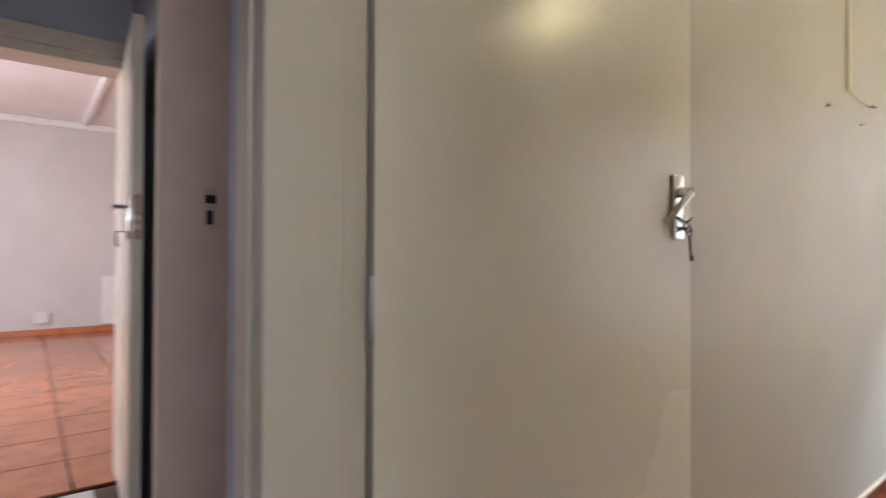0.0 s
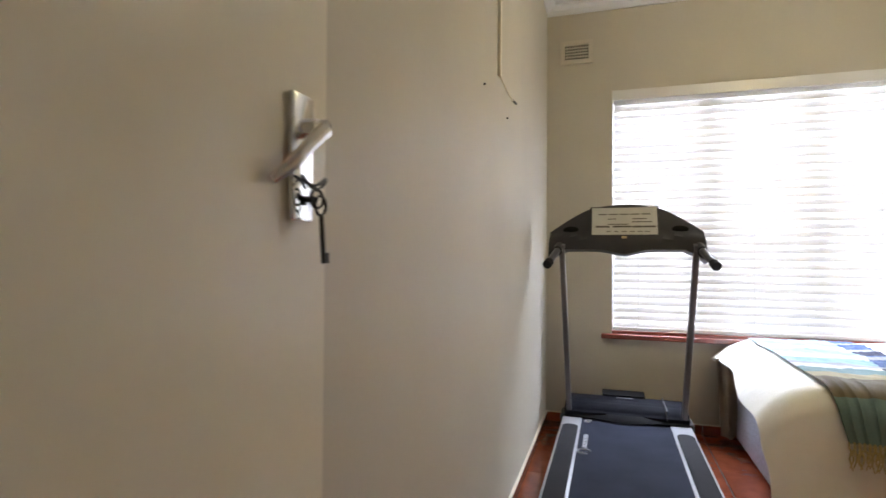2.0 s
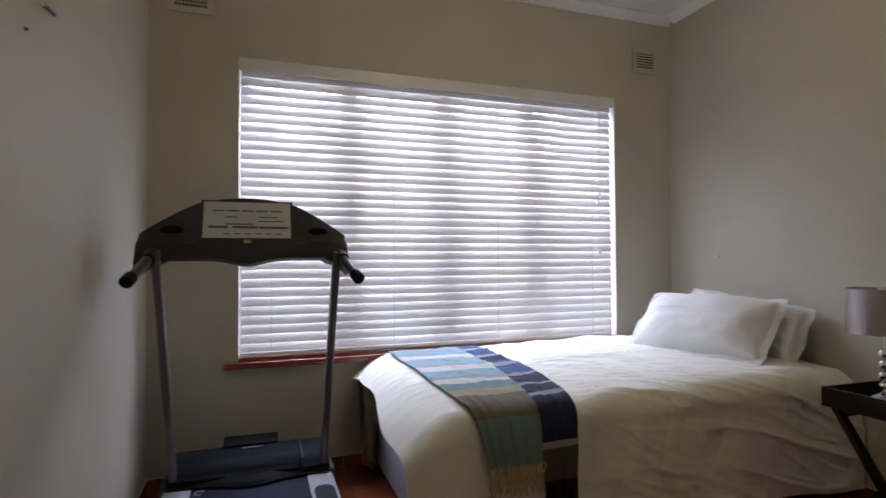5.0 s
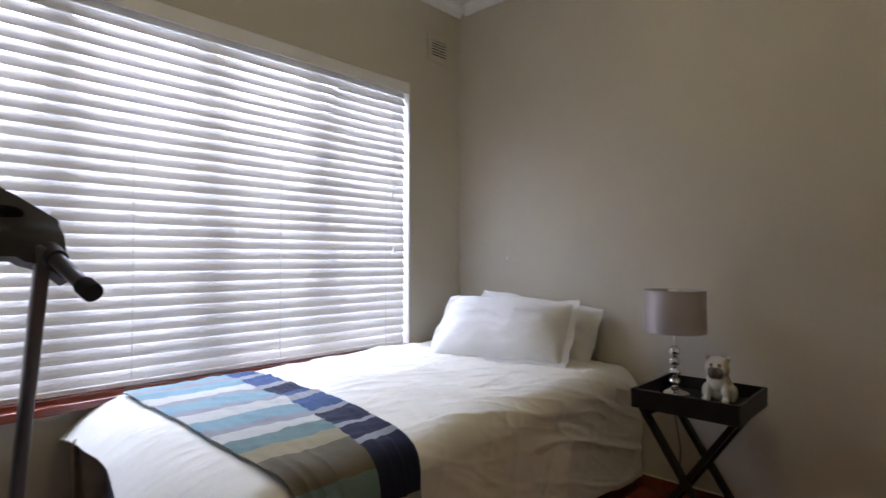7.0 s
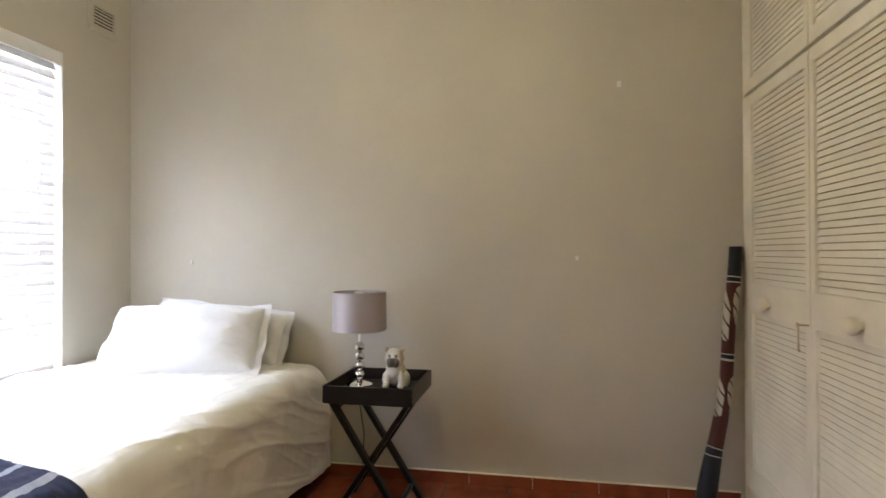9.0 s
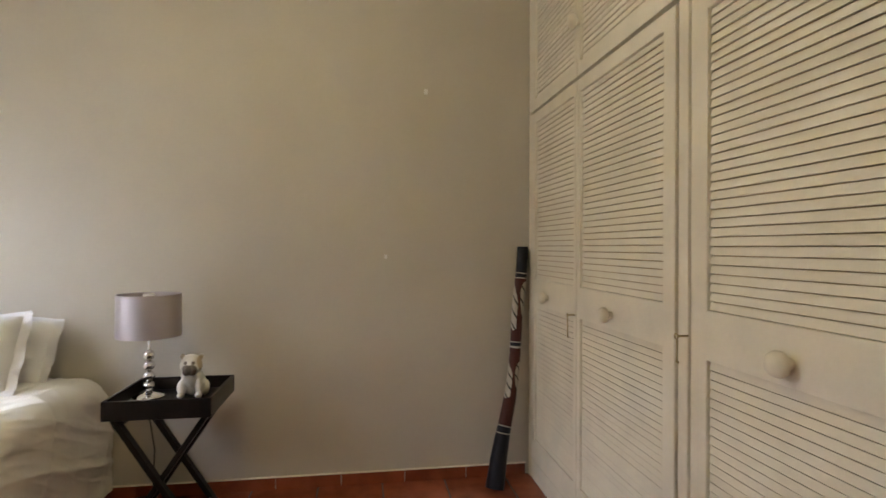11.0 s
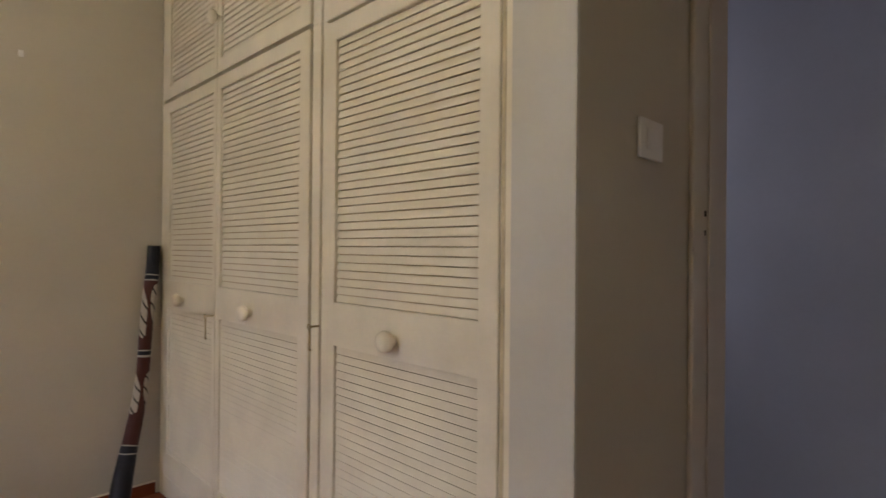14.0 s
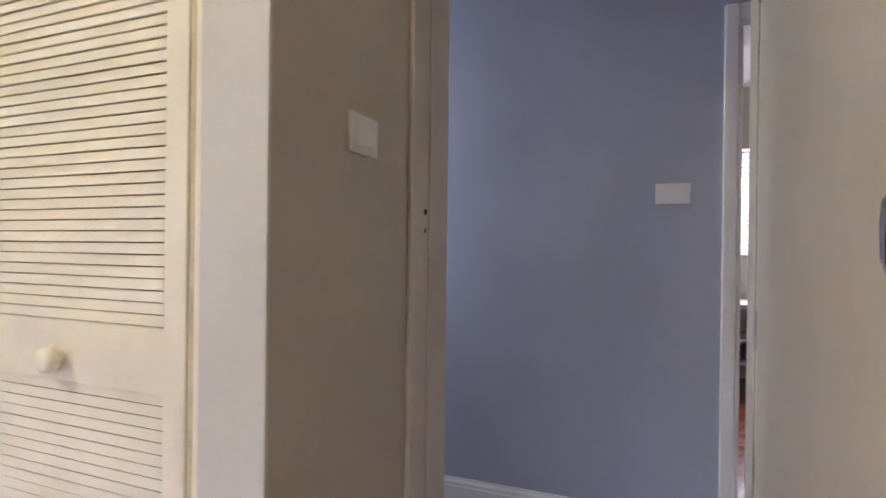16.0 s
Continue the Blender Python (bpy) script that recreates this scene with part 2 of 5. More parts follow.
def bar(bm, p, q, w, h, up=(0, 0, 1), bevel=0.003):
    """A square bar from p to q, w wide and h deep."""
    p, q = Vector(p), Vector(q)
    z = (q - p).normalized()
    x = Vector(up).cross(z).normalized()
    y = z.cross(x)
    g = bmesh.ops.create_cube(bm, size=1.0)
    rot = Matrix((x, y, z)).transposed().to_4x4()
    m = Matrix.Translation((p + q) / 2) @ rot @ Matrix.Diagonal((w, h, (q - p).length, 1))
    bmesh.ops.transform(bm, matrix=m, verts=g["verts"])
    if bevel:
        bmesh.ops.bevel(bm, geom=list({e for v in g["verts"] for e in v.link_edges}), offset=bevel, segments=2, affect="EDGES", profile=0.5)
    return bm


def ball(bm, c, rx, ry=None, rz=None, n=20):
    ry, rz = ry or rx, rz or rx
    m = Matrix.Translation(c) @ Matrix.Diagonal((rx, ry, rz, 1))
    bmesh.ops.create_uvsphere(bm, u_segments=n, v_segments=n // 2 + 2, radius=1.0, matrix=m)
    return bm


def turned(bm, c, profile, n=32):
    """A body turned round a vertical axis: profile of (radius, height)."""
    rings = []
    for r, z in profile:
        rings.append([bm.verts.new((c[0] + r * math.cos(2 * math.pi * i / n), c[1] + r * math.sin(2 * math.pi * i / n), c[2] + z)) for i in range(n)])
    for a, b in zip(rings, rings[1:]):
        for i in range(n):
            bm.faces.new((a[i], a[(i + 1) % n], b[(i + 1) % n], b[i]))
    bm.faces.new(rings[0][::-1])
    bm.faces.new(rings[-1])
    return bm


def swept(bm, points, radii, n=12, uv=False):
    """A tube along points, with a radius at each; optional UV with the length as v."""
    points = [Vector(p) for p in points]
    rings = []
    lay = bm.loops.layers.uv.verify() if uv else None
    for k, p in enumerate(points):
        d = (points[min(k + 1, len(points) - 1)] - points[max(k - 1, 0)]).normalized()
        side = d.cross(Vector((0.31, 0.95, 0.02)) if abs(d.z) > 0.5 else Vector((0, 0, 1))).normalized()
        other = d.cross(side)
        r = radii[k] if isinstance(radii, (list, tuple)) else radii
        rings.append([bm.verts.new(p + r * (side * math.cos(2 * math.pi * i / n) + other * math.sin(2 * math.pi * i / n))) for i in range(n)])
    for k, (a, b) in enumerate(zip(rings, rings[1:])):
        for i in range(n):
            f = bm.faces.new((a[i], a[(i + 1) % n], b[(i + 1) % n], b[i]))
            if uv:
                for lp, (uu, vv) in zip(f.loops, ((i, k), (i + 1, k), (i + 1, k + 1), (i, k + 1))):
                    lp[lay].uv = (uu / n, vv / (len(points) - 1))
    bm.faces.new(rings[0][::-1])
    bm.faces.new(rings[-1])
    return bm


def sheet(bm, fn, nu, nv, thick=0.0):
    """A sheet fn(u, v) with UV; a thickness is given by a second skin along the normals."""
    lay = bm.loops.layers.uv.verify()
    grid = [[bm.verts.new(fn(i / nu, j / nv)) for j in range(nv + 1)] for i in range(nu + 1)]
    for i in range(nu):
        for j in range(nv):
            f = bm.faces.new((grid[i][j], grid[i + 1][j], grid[i + 1][j + 1], grid[i][j + 1]))
            for lp, (a, b) in zip(f.loops, ((i, j), (i + 1, j), (i + 1, j + 1), (i, j + 1))):
                lp[lay].uv = (a / nu, b / nv)
    if thick:
        bm.normal_update()
        bmesh.ops.solidify(bm, geom=bm.faces[:], thickness=thick)
    return bm


def extruded(bm, outline, y0, y1, axis="y"):
    """A flat outline (a, b) pushed out along an axis."""
    def at(a, b, d):
        return {"y": (a, d, b), "x": (d, a, b), "z": (a, b, d)}[axis]
    one = [bm.verts.new(at(a, b, y0)) for a, b in outline]
    two = [bm.verts.new(at(a, b, y1)) for a, b in outline]
    bm.faces.new(one)
    bm.faces.new(two[::-1])
    n = len(one)
    for i in range(n):
        bm.faces.new((one[i], two[i], two[(i + 1) % n], one[(i + 1) % n]))
    bmesh.ops.recalc_face_normals(bm, faces=bm.faces[:])
    return bm


def finish(bm, name, mat, smooth=False):
    me = bpy.data.meshes.new(name)
    bm.normal_update()
    bm.to_mesh(me)
    bm.free()
    me.materials.append(mat)
    if smooth:
        me.shade_smooth()
        me.set_sharp_from_angle(angle=radians(40))
    return me


def thing(name, base, label, category, group="", kind=""):
    ob = new(name)
    ob.empty_display_size = 0.05
    ob.location = base
    return tagged(ob, label, category, group, kind)


def part(name, bm, mat, parent, label="", smooth=False):
    ob = new(name, finish(bm, name, mat, smooth))
    ob.parent = parent
    if parent.type == "EMPTY":
        ob.matrix_parent_inverse = Matrix.Translation(-Vector(parent.location))
    if label:
        ob["label"] = label
    return ob


def solid(name, bm, mat, label, category, group="", kind="", smooth=False):
    """A thing of one mesh."""
    return tagged(new(name, finish(bm, name, mat, smooth)), label, category, group, kind)


def structure(name, bm, mat, label, category):
    return solid(name, bm, mat, label, category, kind="structure")


# ---- the large structure ----
CEIL = 2.73
bm = bmesh.new()
for x0, x1, z0, z1 in ((-0.15, 0.413, 0, CEIL), (2.70, 3.34, 0, CEIL), (0.413, 2.70, 0, 0.575), (0.413, 2.70, 2.15, CEIL)):
    box(bm, x0, x1, 4.0, 4.22, z0, z1)
structure("wall_north", bm, M_WALL, "beige painted plaster wall with a wide window", "wall")
structure("wall_east", boxed(3.14, 3.34, -0.03, 4.0, 0, CEIL), M_WALL, "plain beige painted plaster wall behind the bed", "wall")
structure("wall_west", boxed(-0.15, 0.0, 0.15, 4.0, 0, CEIL), M_WALL, "plain beige painted plaster wall beside the treadmill", "wall")
for nm, mat, y0, y1 in (("wall_south", M_WALL, 0.06, 0.15), ("wall_hall_north_east", M_BLUE, -0.03, 0.06)):
    bm = bmesh.new()
    box(bm, -0.15, 0.0, y0, y1, 0, CEIL)
    box(bm, 0.92, 3.14 if mat is M_WALL else 2.2, y0, y1, 0, CEIL)
    box(bm, 0.0, 0.92, y0, y1, 2.095, CEIL)
    structure(nm, bm, mat, "painted wall with the bedroom doorway", "wall")
structure("wall_stub", boxed(0.882, 1.030, 0.152, 0.779, 0, CEIL), M_WALL, "short beige wall beside the built-in wardrobe", "wall")
structure("trim_wall_end", boxed(0.879, 1.031, 0.779, 0.789, 0, CEIL, 0.002), M_PILASTER, "pale painted board on the end of the short wall", "trim")

# bedroom ceiling and cornice
structure("ceiling", boxed(-0.15, 3.34, -0.03, 4.22, CEIL, CEIL + 0.1), M_CEIL, "white painted ceiling of the bedroom", "ceiling")
bm = bmesh.new()
cove = [(0, 0), (0.0, -0.055), (0.012, -0.055), (0.03, -0.03), (0.055, -0.012), (0.055, 0)]
extruded(bm, [(3.998 - a, CEIL - 0.001 + b) for a, b in cove], 0.002, 3.138, "x")
extruded(bm, [(0.002 + a, CEIL - 0.001 + b) for a, b in cove], 0.80, 3.94, "y")
extruded(bm, [(3.138 - a, CEIL - 0.001 + b) for a, b in cove], 0.80, 3.94, "y")
structure("trim_cornice", bm, M_CEIL, "white coved plaster cornice", "cornice")

# hall
bm = bmesh.new()
for x0, x1, z0, z1, y0 in ((-0.30, -0.15, 0, CEIL, 0.05), (-2.2, -1.15, 0, CEIL, 0.115), (-1.15, -0.30, 2.07, CEIL, 0.05)):
    box(bm, x0, x1, y0, 0.25, z0, z1)
structure("wall_hall_north_west", bm, M_BLUE, "blue-grey painted hall wall with a doorway", "wall")
bm = bmesh.new()
for x0, x1, z0, z1 in ((-0.04, 2.2, 0, CEIL), (-2.2, -0.85, 0, CEIL), (-0.85, -0.04, 2.10, CEIL)):
    box(bm, x0, x1, -1.06, -0.86, z0, z1)
structure("wall_hall_south", bm, M_BLUE, "blue-grey painted hall wall with a doorway", "wall")
bm = bmesh.new()
for y0, y1, z0, z1 in ((-3.0, -0.83, 0, CEIL), (0.113, 2.0, 0, CEIL), (-0.83, 0.113, 1.985, CEIL)):
    box(bm, -2.36, -2.2, y0, y1, z0, z1)
structure("wall_hall_west", bm, M_BLUE, "blue-grey painted wall at the end of the hall", "wall")
# unseen end wall, left open where the added hall lamp shines in
bm = bmesh.new()
for y0, y1, z0, z1 in ((-1.06, -0.75, 0, CEIL), (-0.15, 0.06, 0, CEIL), (-0.75, -0.15, 0, 1.1), (-0.75, -0.15, 2.2, CEIL)):
    box(bm, 2.2, 2.35, y0, y1, z0, z1)
structure("wall_hall_east", bm, M_BLUE, "blue-grey painted wall closing the hall", "wall")
structure("ceiling_hall", boxed(-2.2, 2.35, -1.06, 0.05, CEIL, CEIL + 0.1), M_CEIL, "white painted ceiling of the hall", "ceiling")
structure("floor_hall", boxed(-2.2, 2.2, -0.86, -0.03, -0.1, 0.0), M_PALE_FLOOR, "pale hall floor", "floor")


def skirt_profile(h=0.1):
    return [(0, 0), (0.018, 0), (0.018, h * 0.62), (0.014, h * 0.68), (0.014, h * 0.80), (0.006, h * 0.92), (0.004, h), (0, h)]


bm = extruded(bmesh.new(), [(-0.859 + a, b) for a, b in skirt_profile()], 0.03, 2.2, "x")
structure("baseboard_hall", bm, M_TRIM, "white moulded skirting board in the hall", "skirting board")

# dark room off the hall
bm = bmesh.new()
box(bm, -2.2, -0.15, 1.9, 2.0, 0, CEIL)
box(bm, -0.25, -0.16, 0.25, 1.9, 0, CEIL)
structure("wall_dark_room", bm, M_BLUE, "walls of an unlit room off the hall", "wall")
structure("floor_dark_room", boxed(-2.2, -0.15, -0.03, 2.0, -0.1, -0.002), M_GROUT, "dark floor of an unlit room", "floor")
structure("ceiling_dark_room", boxed(-2.36, -0.15, 0.05, 2.0, CEIL, CEIL + 0.1), M_CEIL, "ceiling of an unlit room", "ceiling")

# room at the west end of the hall
bm = bmesh.new()
box(bm, -8.3, -8.1, -3.0, 3.0, 0, 2.85)
box(bm, -8.1, -2.36, 2.8, 3.0, 0, 2.85)
for x0, x1, z0, z1 in ((-8.1, -5.8, 0, 2.85), (-3.4, -2.36, 0, 2.85), (-5.8, -3.4, 0, 0.9), (-5.8, -3.4, 2.3, 2.85)):
    box(bm, x0, x1, -3.0, -2.85, z0, z1)
structure("wall_west_room", bm, M_ROOM_A, "pale lilac-grey painted walls of the room off the hall", "wall")
structure("ceiling_west_room", boxed(-8.3, -2.36, -3.0, 3.0, 2.85, 2.95), M_CEIL, "white ceiling of the room off the hall", "ceiling")
bm = bmesh.new()
for y in (-1.5, 0.35, 2.0):
    box(bm, -8.1, -2.4, y - 0.03, y + 0.03, 2.81, 2.851, 0.005)
box(bm, -8.1, -8.03, -2.85, 2.8, 2.76, 2.85, 0.02)
structure("trim_west_ceiling", bm, M_TRIM, "white ceiling battens and cornice", "trim")
structure("floor_west_room", boxed(-8.1, -2.36, -2.85, 2.8, -0.1, -0.005), M_GROUT, "orange tiled floor with dark joints", "floor")
floor_west = bpy.data.objects["floor_west_room"]
structure("baseboard_west_room", boxed(-8.099, -8.085, -2.85, 2.8, 0.0, 0.08, 0.003), M_TILE_ORANGE, "orange tile skirting", "skirting")

# room south of the hall
bm = bmesh.new()
box(bm, -2.6, -2.5, -4.4, -1.06, 0, CEIL)
box(bm, 1.5, 1.6, -4.4, -1.06, 0, CEIL)
for x0, x1, z0, z1 in ((-2.5, -0.9, 0, CEIL), (0.9, 1.5, 0, CEIL), (-0.9, 0.9, 0, 1.15), (-0.9, 0.9, 2.15, CEIL)):
    box(bm, x0, x1, -4.4, -4.2, z0, z1)
structure("wall_south_room", bm, M_WALL, "beige painted walls of the room across the hall", "wall")
structure("ceiling_south_room", boxed(-2.6, 1.6, -4.4, -1.06, CEIL, CEIL + 0.1), M_CEIL, "white ceiling of the room across the hall", "ceiling")
structure("floor_south_room", boxed(-2.5, 1.5, -4.2, -0.86, -0.1, -0.002), M_TILE, "red tiled floor of the room across the hall", "floor")

# bedroom floor
structure("floor", boxed(0.0, 3.14, -0.03, 4.0, -0.1, -0.005), M_GROUT, "terracotta tiled bedroom floor with dark joints", "floor")
floor = bpy.data.objects["floor"]
structure("ground", boxed(-60, 60, 4.3, 120, -0.4, -0.3), material("garden_grass", (0.07, 0.10, 0.03), 0.9, var=0.2, scale=3, fine=60, bump=0.3), "grassy garden ground outside the window", "ground")

# ---- doorways ----
def casing(name, bm, mat, label):
    return structure(name, bm, mat, label, "door frame")


bm = bmesh.new()
box(bm, 0.002, 0.040, -0.045, 0.108, 0, 2.055, 0.004)
box(bm, 0.878, 0.918, -0.045, 0.151, 0, 2.055, 0.004)
box(bm, 0.002, 0.918, -0.045, 0.148, 2.056, 2.094, 0.004)
box(bm, 0.0405, 0.0445, -0.045, 0.066, 0, 2.055, 0.003)
box(bm, 0.873, 0.8775, -0.045, 0.100, 0, 2.055, 0.002)
box(bm, -0.055, 0.0, -0.05, -0.031, 0, 2.15, 0.004)
box(bm, 0.921, 0.98, -0.05, -0.031, 0, 2.15, 0.004)
box(bm, 0.868, 0.8815, 0.1515, 0.232, 0, 2.15, 0.004)
door_frame = casing("door_frame_bedroom", bm, M_JAMB, "cream painted door frame of the bedroom")
part("strike_plate", boxed(0.8757, 0.8779, 0.112, 0.142, 1.19, 1.33, 0.0005), M_JAMB, door_frame, "painted strike plate")
part("latch_hole", boxed(0.8745, 0.8756, 0.118, 0.134, 1.274, 1.290), M_HOLE_SHADE, door_frame)
part("bolt_hole", boxed(0.8745, 0.8756, 0.122, 0.131, 1.222, 1.236), M_HOLE_SHADE, door_frame)

bm = bmesh.new()
box(bm, -1.15, -1.105, 0.035, 0.265, 0, 2.03, 0.004)
box(bm, -0.345, -0.30, 0.035, 0.265, 0, 2.03, 0.004)
box(bm, -1.15, -0.30, 0.035, 0.265, 2.031, 2.069, 0.004)
box(bm, -0.299, -0.24, 0.03, 0.049, 0, 2.13, 0.004)
frame_b = casing("door_frame_dark_room", bm, material("pinkish_cream_frame", (0.82, 0.66, 0.57), 0.35, var=0.03), "pinkish cream door frame off the hall")
part("strike_plate", boxed(-1.105, -1.1035, 0.17, 0.205, 1.16, 1.29, 0.0005), M_JAMB, frame_b)
part("latch_hole", boxed(-1.1033, -1.102, 0.17, 0.205, 1.238, 1.265), M_HOLE_SHADE, frame_b)
part("bolt_hole", boxed(-1.1033, -1.102, 0.175, 0.195, 1.17, 1.215), M_HOLE_SHADE, frame_b)

bm = bmesh.new()
box(bm, -2.375, -2.185, -0.83, -0.79, 0, 1.938, 0.004)
box(bm, -2.375, -2.185, 0.068, 0.113, 0, 1.938, 0.004)
box(bm, -2.375, -2.185, -0.83, 0.113, 1.939, 1.985, 0.004)
box(bm, -2.199, -2.18, -0.855, 0.113, 1.986, 2.06, 0.004)
casing("door_frame_west_room", bm, M_JAMB, "cream door frame at the end of the hall")

bm = bmesh.new()
box(bm, -0.028, 0.023, -0.859, -0.835, 0, 2.15, 0.006)
box(bm, -0.89, -0.0285, -0.859, -0.835, 2.085, 2.15, 0.006)
box(bm, -0.044, -0.0285, -1.07, -0.845, 0, 2.06, 0.004)
box(bm, -0.85, -0.815, -1.07, -0.845, 0, 2.06, 0.004)
box(bm, -0.85, -0.0285, -1.07, -0.845, 2.061, 2.099, 0.004)
casing("door_frame_south_room", bm, M_TRIM, "white gloss door frame across the hall")


def key_and_ring(parent, x, y, z, s):
    """A key in the lock with a black cord loop and a second key that hangs."""
    bm = bmesh.new()
    rod(bm, (x, y, z), (x + s * 0.014, y, z), 0.004)
    pts = [(x + s * 0.018, y + 0.014 * math.cos(a), z + 0.011 * math.sin(a)) for a in np.linspace(0, 2 * math.pi, 17)]
    swept(bm, pts, 0.0020, 6)
    part("key", bm, M_IRON, parent, "dark key in the lock", True)
    bm = bmesh.new()
    pts = [(x + s * (0.014 + 0.010 * math.sin(a)), y + 0.022 * math.cos(a), z + 0.020 + 0.006 * math.sin(a * 2)) for a in np.linspace(0, 2 * math.pi, 21)]
    swept(bm, pts, 0.0022, 6)
    part("cord_loop", bm, M_BLACKPL, parent, "black cord loop", True)
    bm = bmesh.new()
    pts = [(x + s * 0.020, y + 0.005 + 0.012 * math.cos(a), z - 0.008 + 0.012 * math.sin(a)) for a in np.linspace(0, 2 * math.pi, 17)]
    swept(bm, pts, 0.0020, 6)
    rod(bm, (x + s * 0.020, y + 0.007, z - 0.020), (x + s * 0.020, y + 0.014, z - 0.078), 0.003)
    box(bm, x + s * 0.018, x + s * 0.022, y + 0.011, y + 0.024, z - 0.078, z - 0.065)
    part("hanging_key", bm, M_IRON, parent, "old dark key on the cord", True)


def lever_set(parent, x, y, z, s, dy, keys=False):
    """A plate, a bowed lever and a keyhole on the face at x; s: the way out of the face; dy: the way the lever points."""
    bm = boxed(x, x + s * 0.010, y - 0.0235, y + 0.0235, z - 0.077, z + 0.079, 0.004)
    part("handle_plate", bm, M_CHROME, parent, "chrome lever handle plate", True)
    bm = bmesh.new()
    rod(bm, (x + s * 0.008, y, z + 0.036), (x + s * 0.030, y, z + 0.036), 0.013, 0.011, 16)
    pts = [(x + s * 0.024, y - dy * 0.002, z + 0.036), (x + s * 0.032, y - dy * 0.009, z + 0.037), (x + s * 0.036, y + dy * 0.000, z + 0.032),
           (x + s * 0.032, y + dy * 0.022, z + 0.013), (x + s * 0.024, y + dy * 0.048, z - 0.015), (x + s * 0.012, y + dy * 0.070, z - 0.036)]
    swept(bm, pts, [0.011, 0.0118, 0.0105, 0.0090, 0.0078, 0.006], 12)
    part("lever", bm, M_CHROME, parent, "bowed chrome lever", True)
    part("keyhole", rod(bmesh.new(), (x + s * 0.0095, y, z - 0.052), (x + s * 0.0112, y, z - 0.052), 0.006), M_HOLE_SHADE, parent)
    if keys:
        key_and_ring(parent, x + s * 0.010, y, z - 0.050, s)


leaf = thing("door_1", (0.03, 0.16, 0.0), "open cream painted flush door with a chrome lever handle", "door", kind="structure")
part("door_leaf", extruded(bmesh.new(), [(0.012, 0.116), (0.046, 0.116), (0.036, 1.032), (0.002, 1.032)], 0.012, 2.045, "z"), M_LEAF, leaf)
lever_set(leaf, 0.037, 0.962, 1.191, 1, -1, True)
bm = bmesh.new()
for z in (0.25, 1.0, 1.8):
    rod(bm, (0.044, 0.112, z - 0.045), (0.044, 0.112, z + 0.045), 0.006)
part("hinge", bm, M_STEEL, leaf, "steel hinge knuckles")

leaf2 = thing("door_2", (-2.18, 0.07, 0.0), "open cream painted door at the end of the hall", "door", kind="structure")
part("door_leaf", extruded(bmesh.new(), [(-2.18, 0.066), (-1.47, 0.015), (-1.467, 0.051), (-2.178, 0.104)], 0.012, 1.935, "z"), M_LEAF, leaf2)
bm = boxed(-1.546, -1.502, 0.008, 0.020, 1.125, 1.288, 0.003)
part("handle_plate", bm, M_CHROME, leaf2, "chrome handle plate", True)
bm = swept(bmesh.new(), [(-1.525, 0.018, 1.245), (-1.525, -0.030, 1.245), (-1.60, -0.036, 1.235), (-1.64, -0.028, 1.228)], 0.008, 10)
part("lever", bm, M_CHROME, leaf2, "chrome lever", True)
bm = boxed(-1.4695, -1.4645, 0.022, 0.046, 1.125, 1.288, 0.0005)
part("lock_face", bm, M_CHROME, leaf2, "steel lock face in the door's edge")
for z in (1.205, 1.170):
    part("latch", boxed(-1.4644, -1.455, 0.027, 0.041, z - 0.009, z + 0.009, 0.002), M_STEEL, leaf2)
key = swept(bmesh.new(), [(-1.525, 0.010, 1.155), (-1.525, -0.022, 1.155), (-1.525, -0.026, 1.13), (-1.525, -0.020, 1.10)], 0.004, 8)
part("key", key, M_IRON, leaf2)

# ---- window ----
window = thing("window_1", (1.556, 4.1, 0.575), "wide timber window behind a white slatted blind", "window", kind="structure")
bm = bmesh.new()
for x0, x1 in ((0.413, 0.465), (2.648, 2.70)):
    box(bm, x0, x1, 4.12, 4.18, 0.61, 2.149, 0.004)
for z0, z1 in ((0.61, 0.665), (2.095, 2.149)):
    box(bm, 0.466, 2.647, 4.12, 4.18, z0, z1, 0.004)
part("window_frame", bm, M_TRIM, window)
for x in (1.0, 1.56, 2.12):
    part("mullion", boxed(x - 0.045, x + 0.045, 4.110, 4.175, 0.666, 2.094, 0.003), M_TRIM, window)
for x0, x1 in ((0.466, 0.954), (1.046, 1.514), (1.606, 2.074), (2.166, 2.647)):
    pane = part("pane", boxed(x0, x1, 4.148, 4.152, 0.666, 2.094), M_GLASS, window)
    pane.visible_shadow = False
bm = bmesh.new()
box(bm, 0.4135, 0.417, 4.001, 4.12, 0.61, 2.149)
box(bm, 2.6965, 2.6995, 4.001, 4.12, 0.61, 2.149)
part("reveal_lining", bm, M_TRIM, window, "white painted reveal")
sill = structure("window_sill", boxed(0.35, 2.765, 3.955, 3.999, 0.56, 0.592, 0.006), M_SILL, "red-brown glossy window sill with a lip", "window sill")
part("inner_sill", boxed(0.414, 2.699, 4.0, 4.12, 0.576, 0.609, 0.004), M_SILL, sill)

blind = thing("venetian_blind", (1.556, 4.035, 0.61), "closed white wooden venetian blind in the window recess", "blind")
part("valance", boxed(0.416, 2.696, 3.997, 4.010, 2.084, 2.149, 0.003), M_TRIM, blind, "white valance board")
part("head_rail", boxed(0.425, 2.665, 4.012, 4.062, 2.10, 2.148, 0.003), M_TRIM, blind)
part("bottom_rail", boxed(0.424, 2.664, 4.012, 4.058, 0.613, 0.632, 0.004), M_TRIM, blind)
slat_bm = bmesh.new()
w, tilt = 0.0572, radians(63)
prof = []
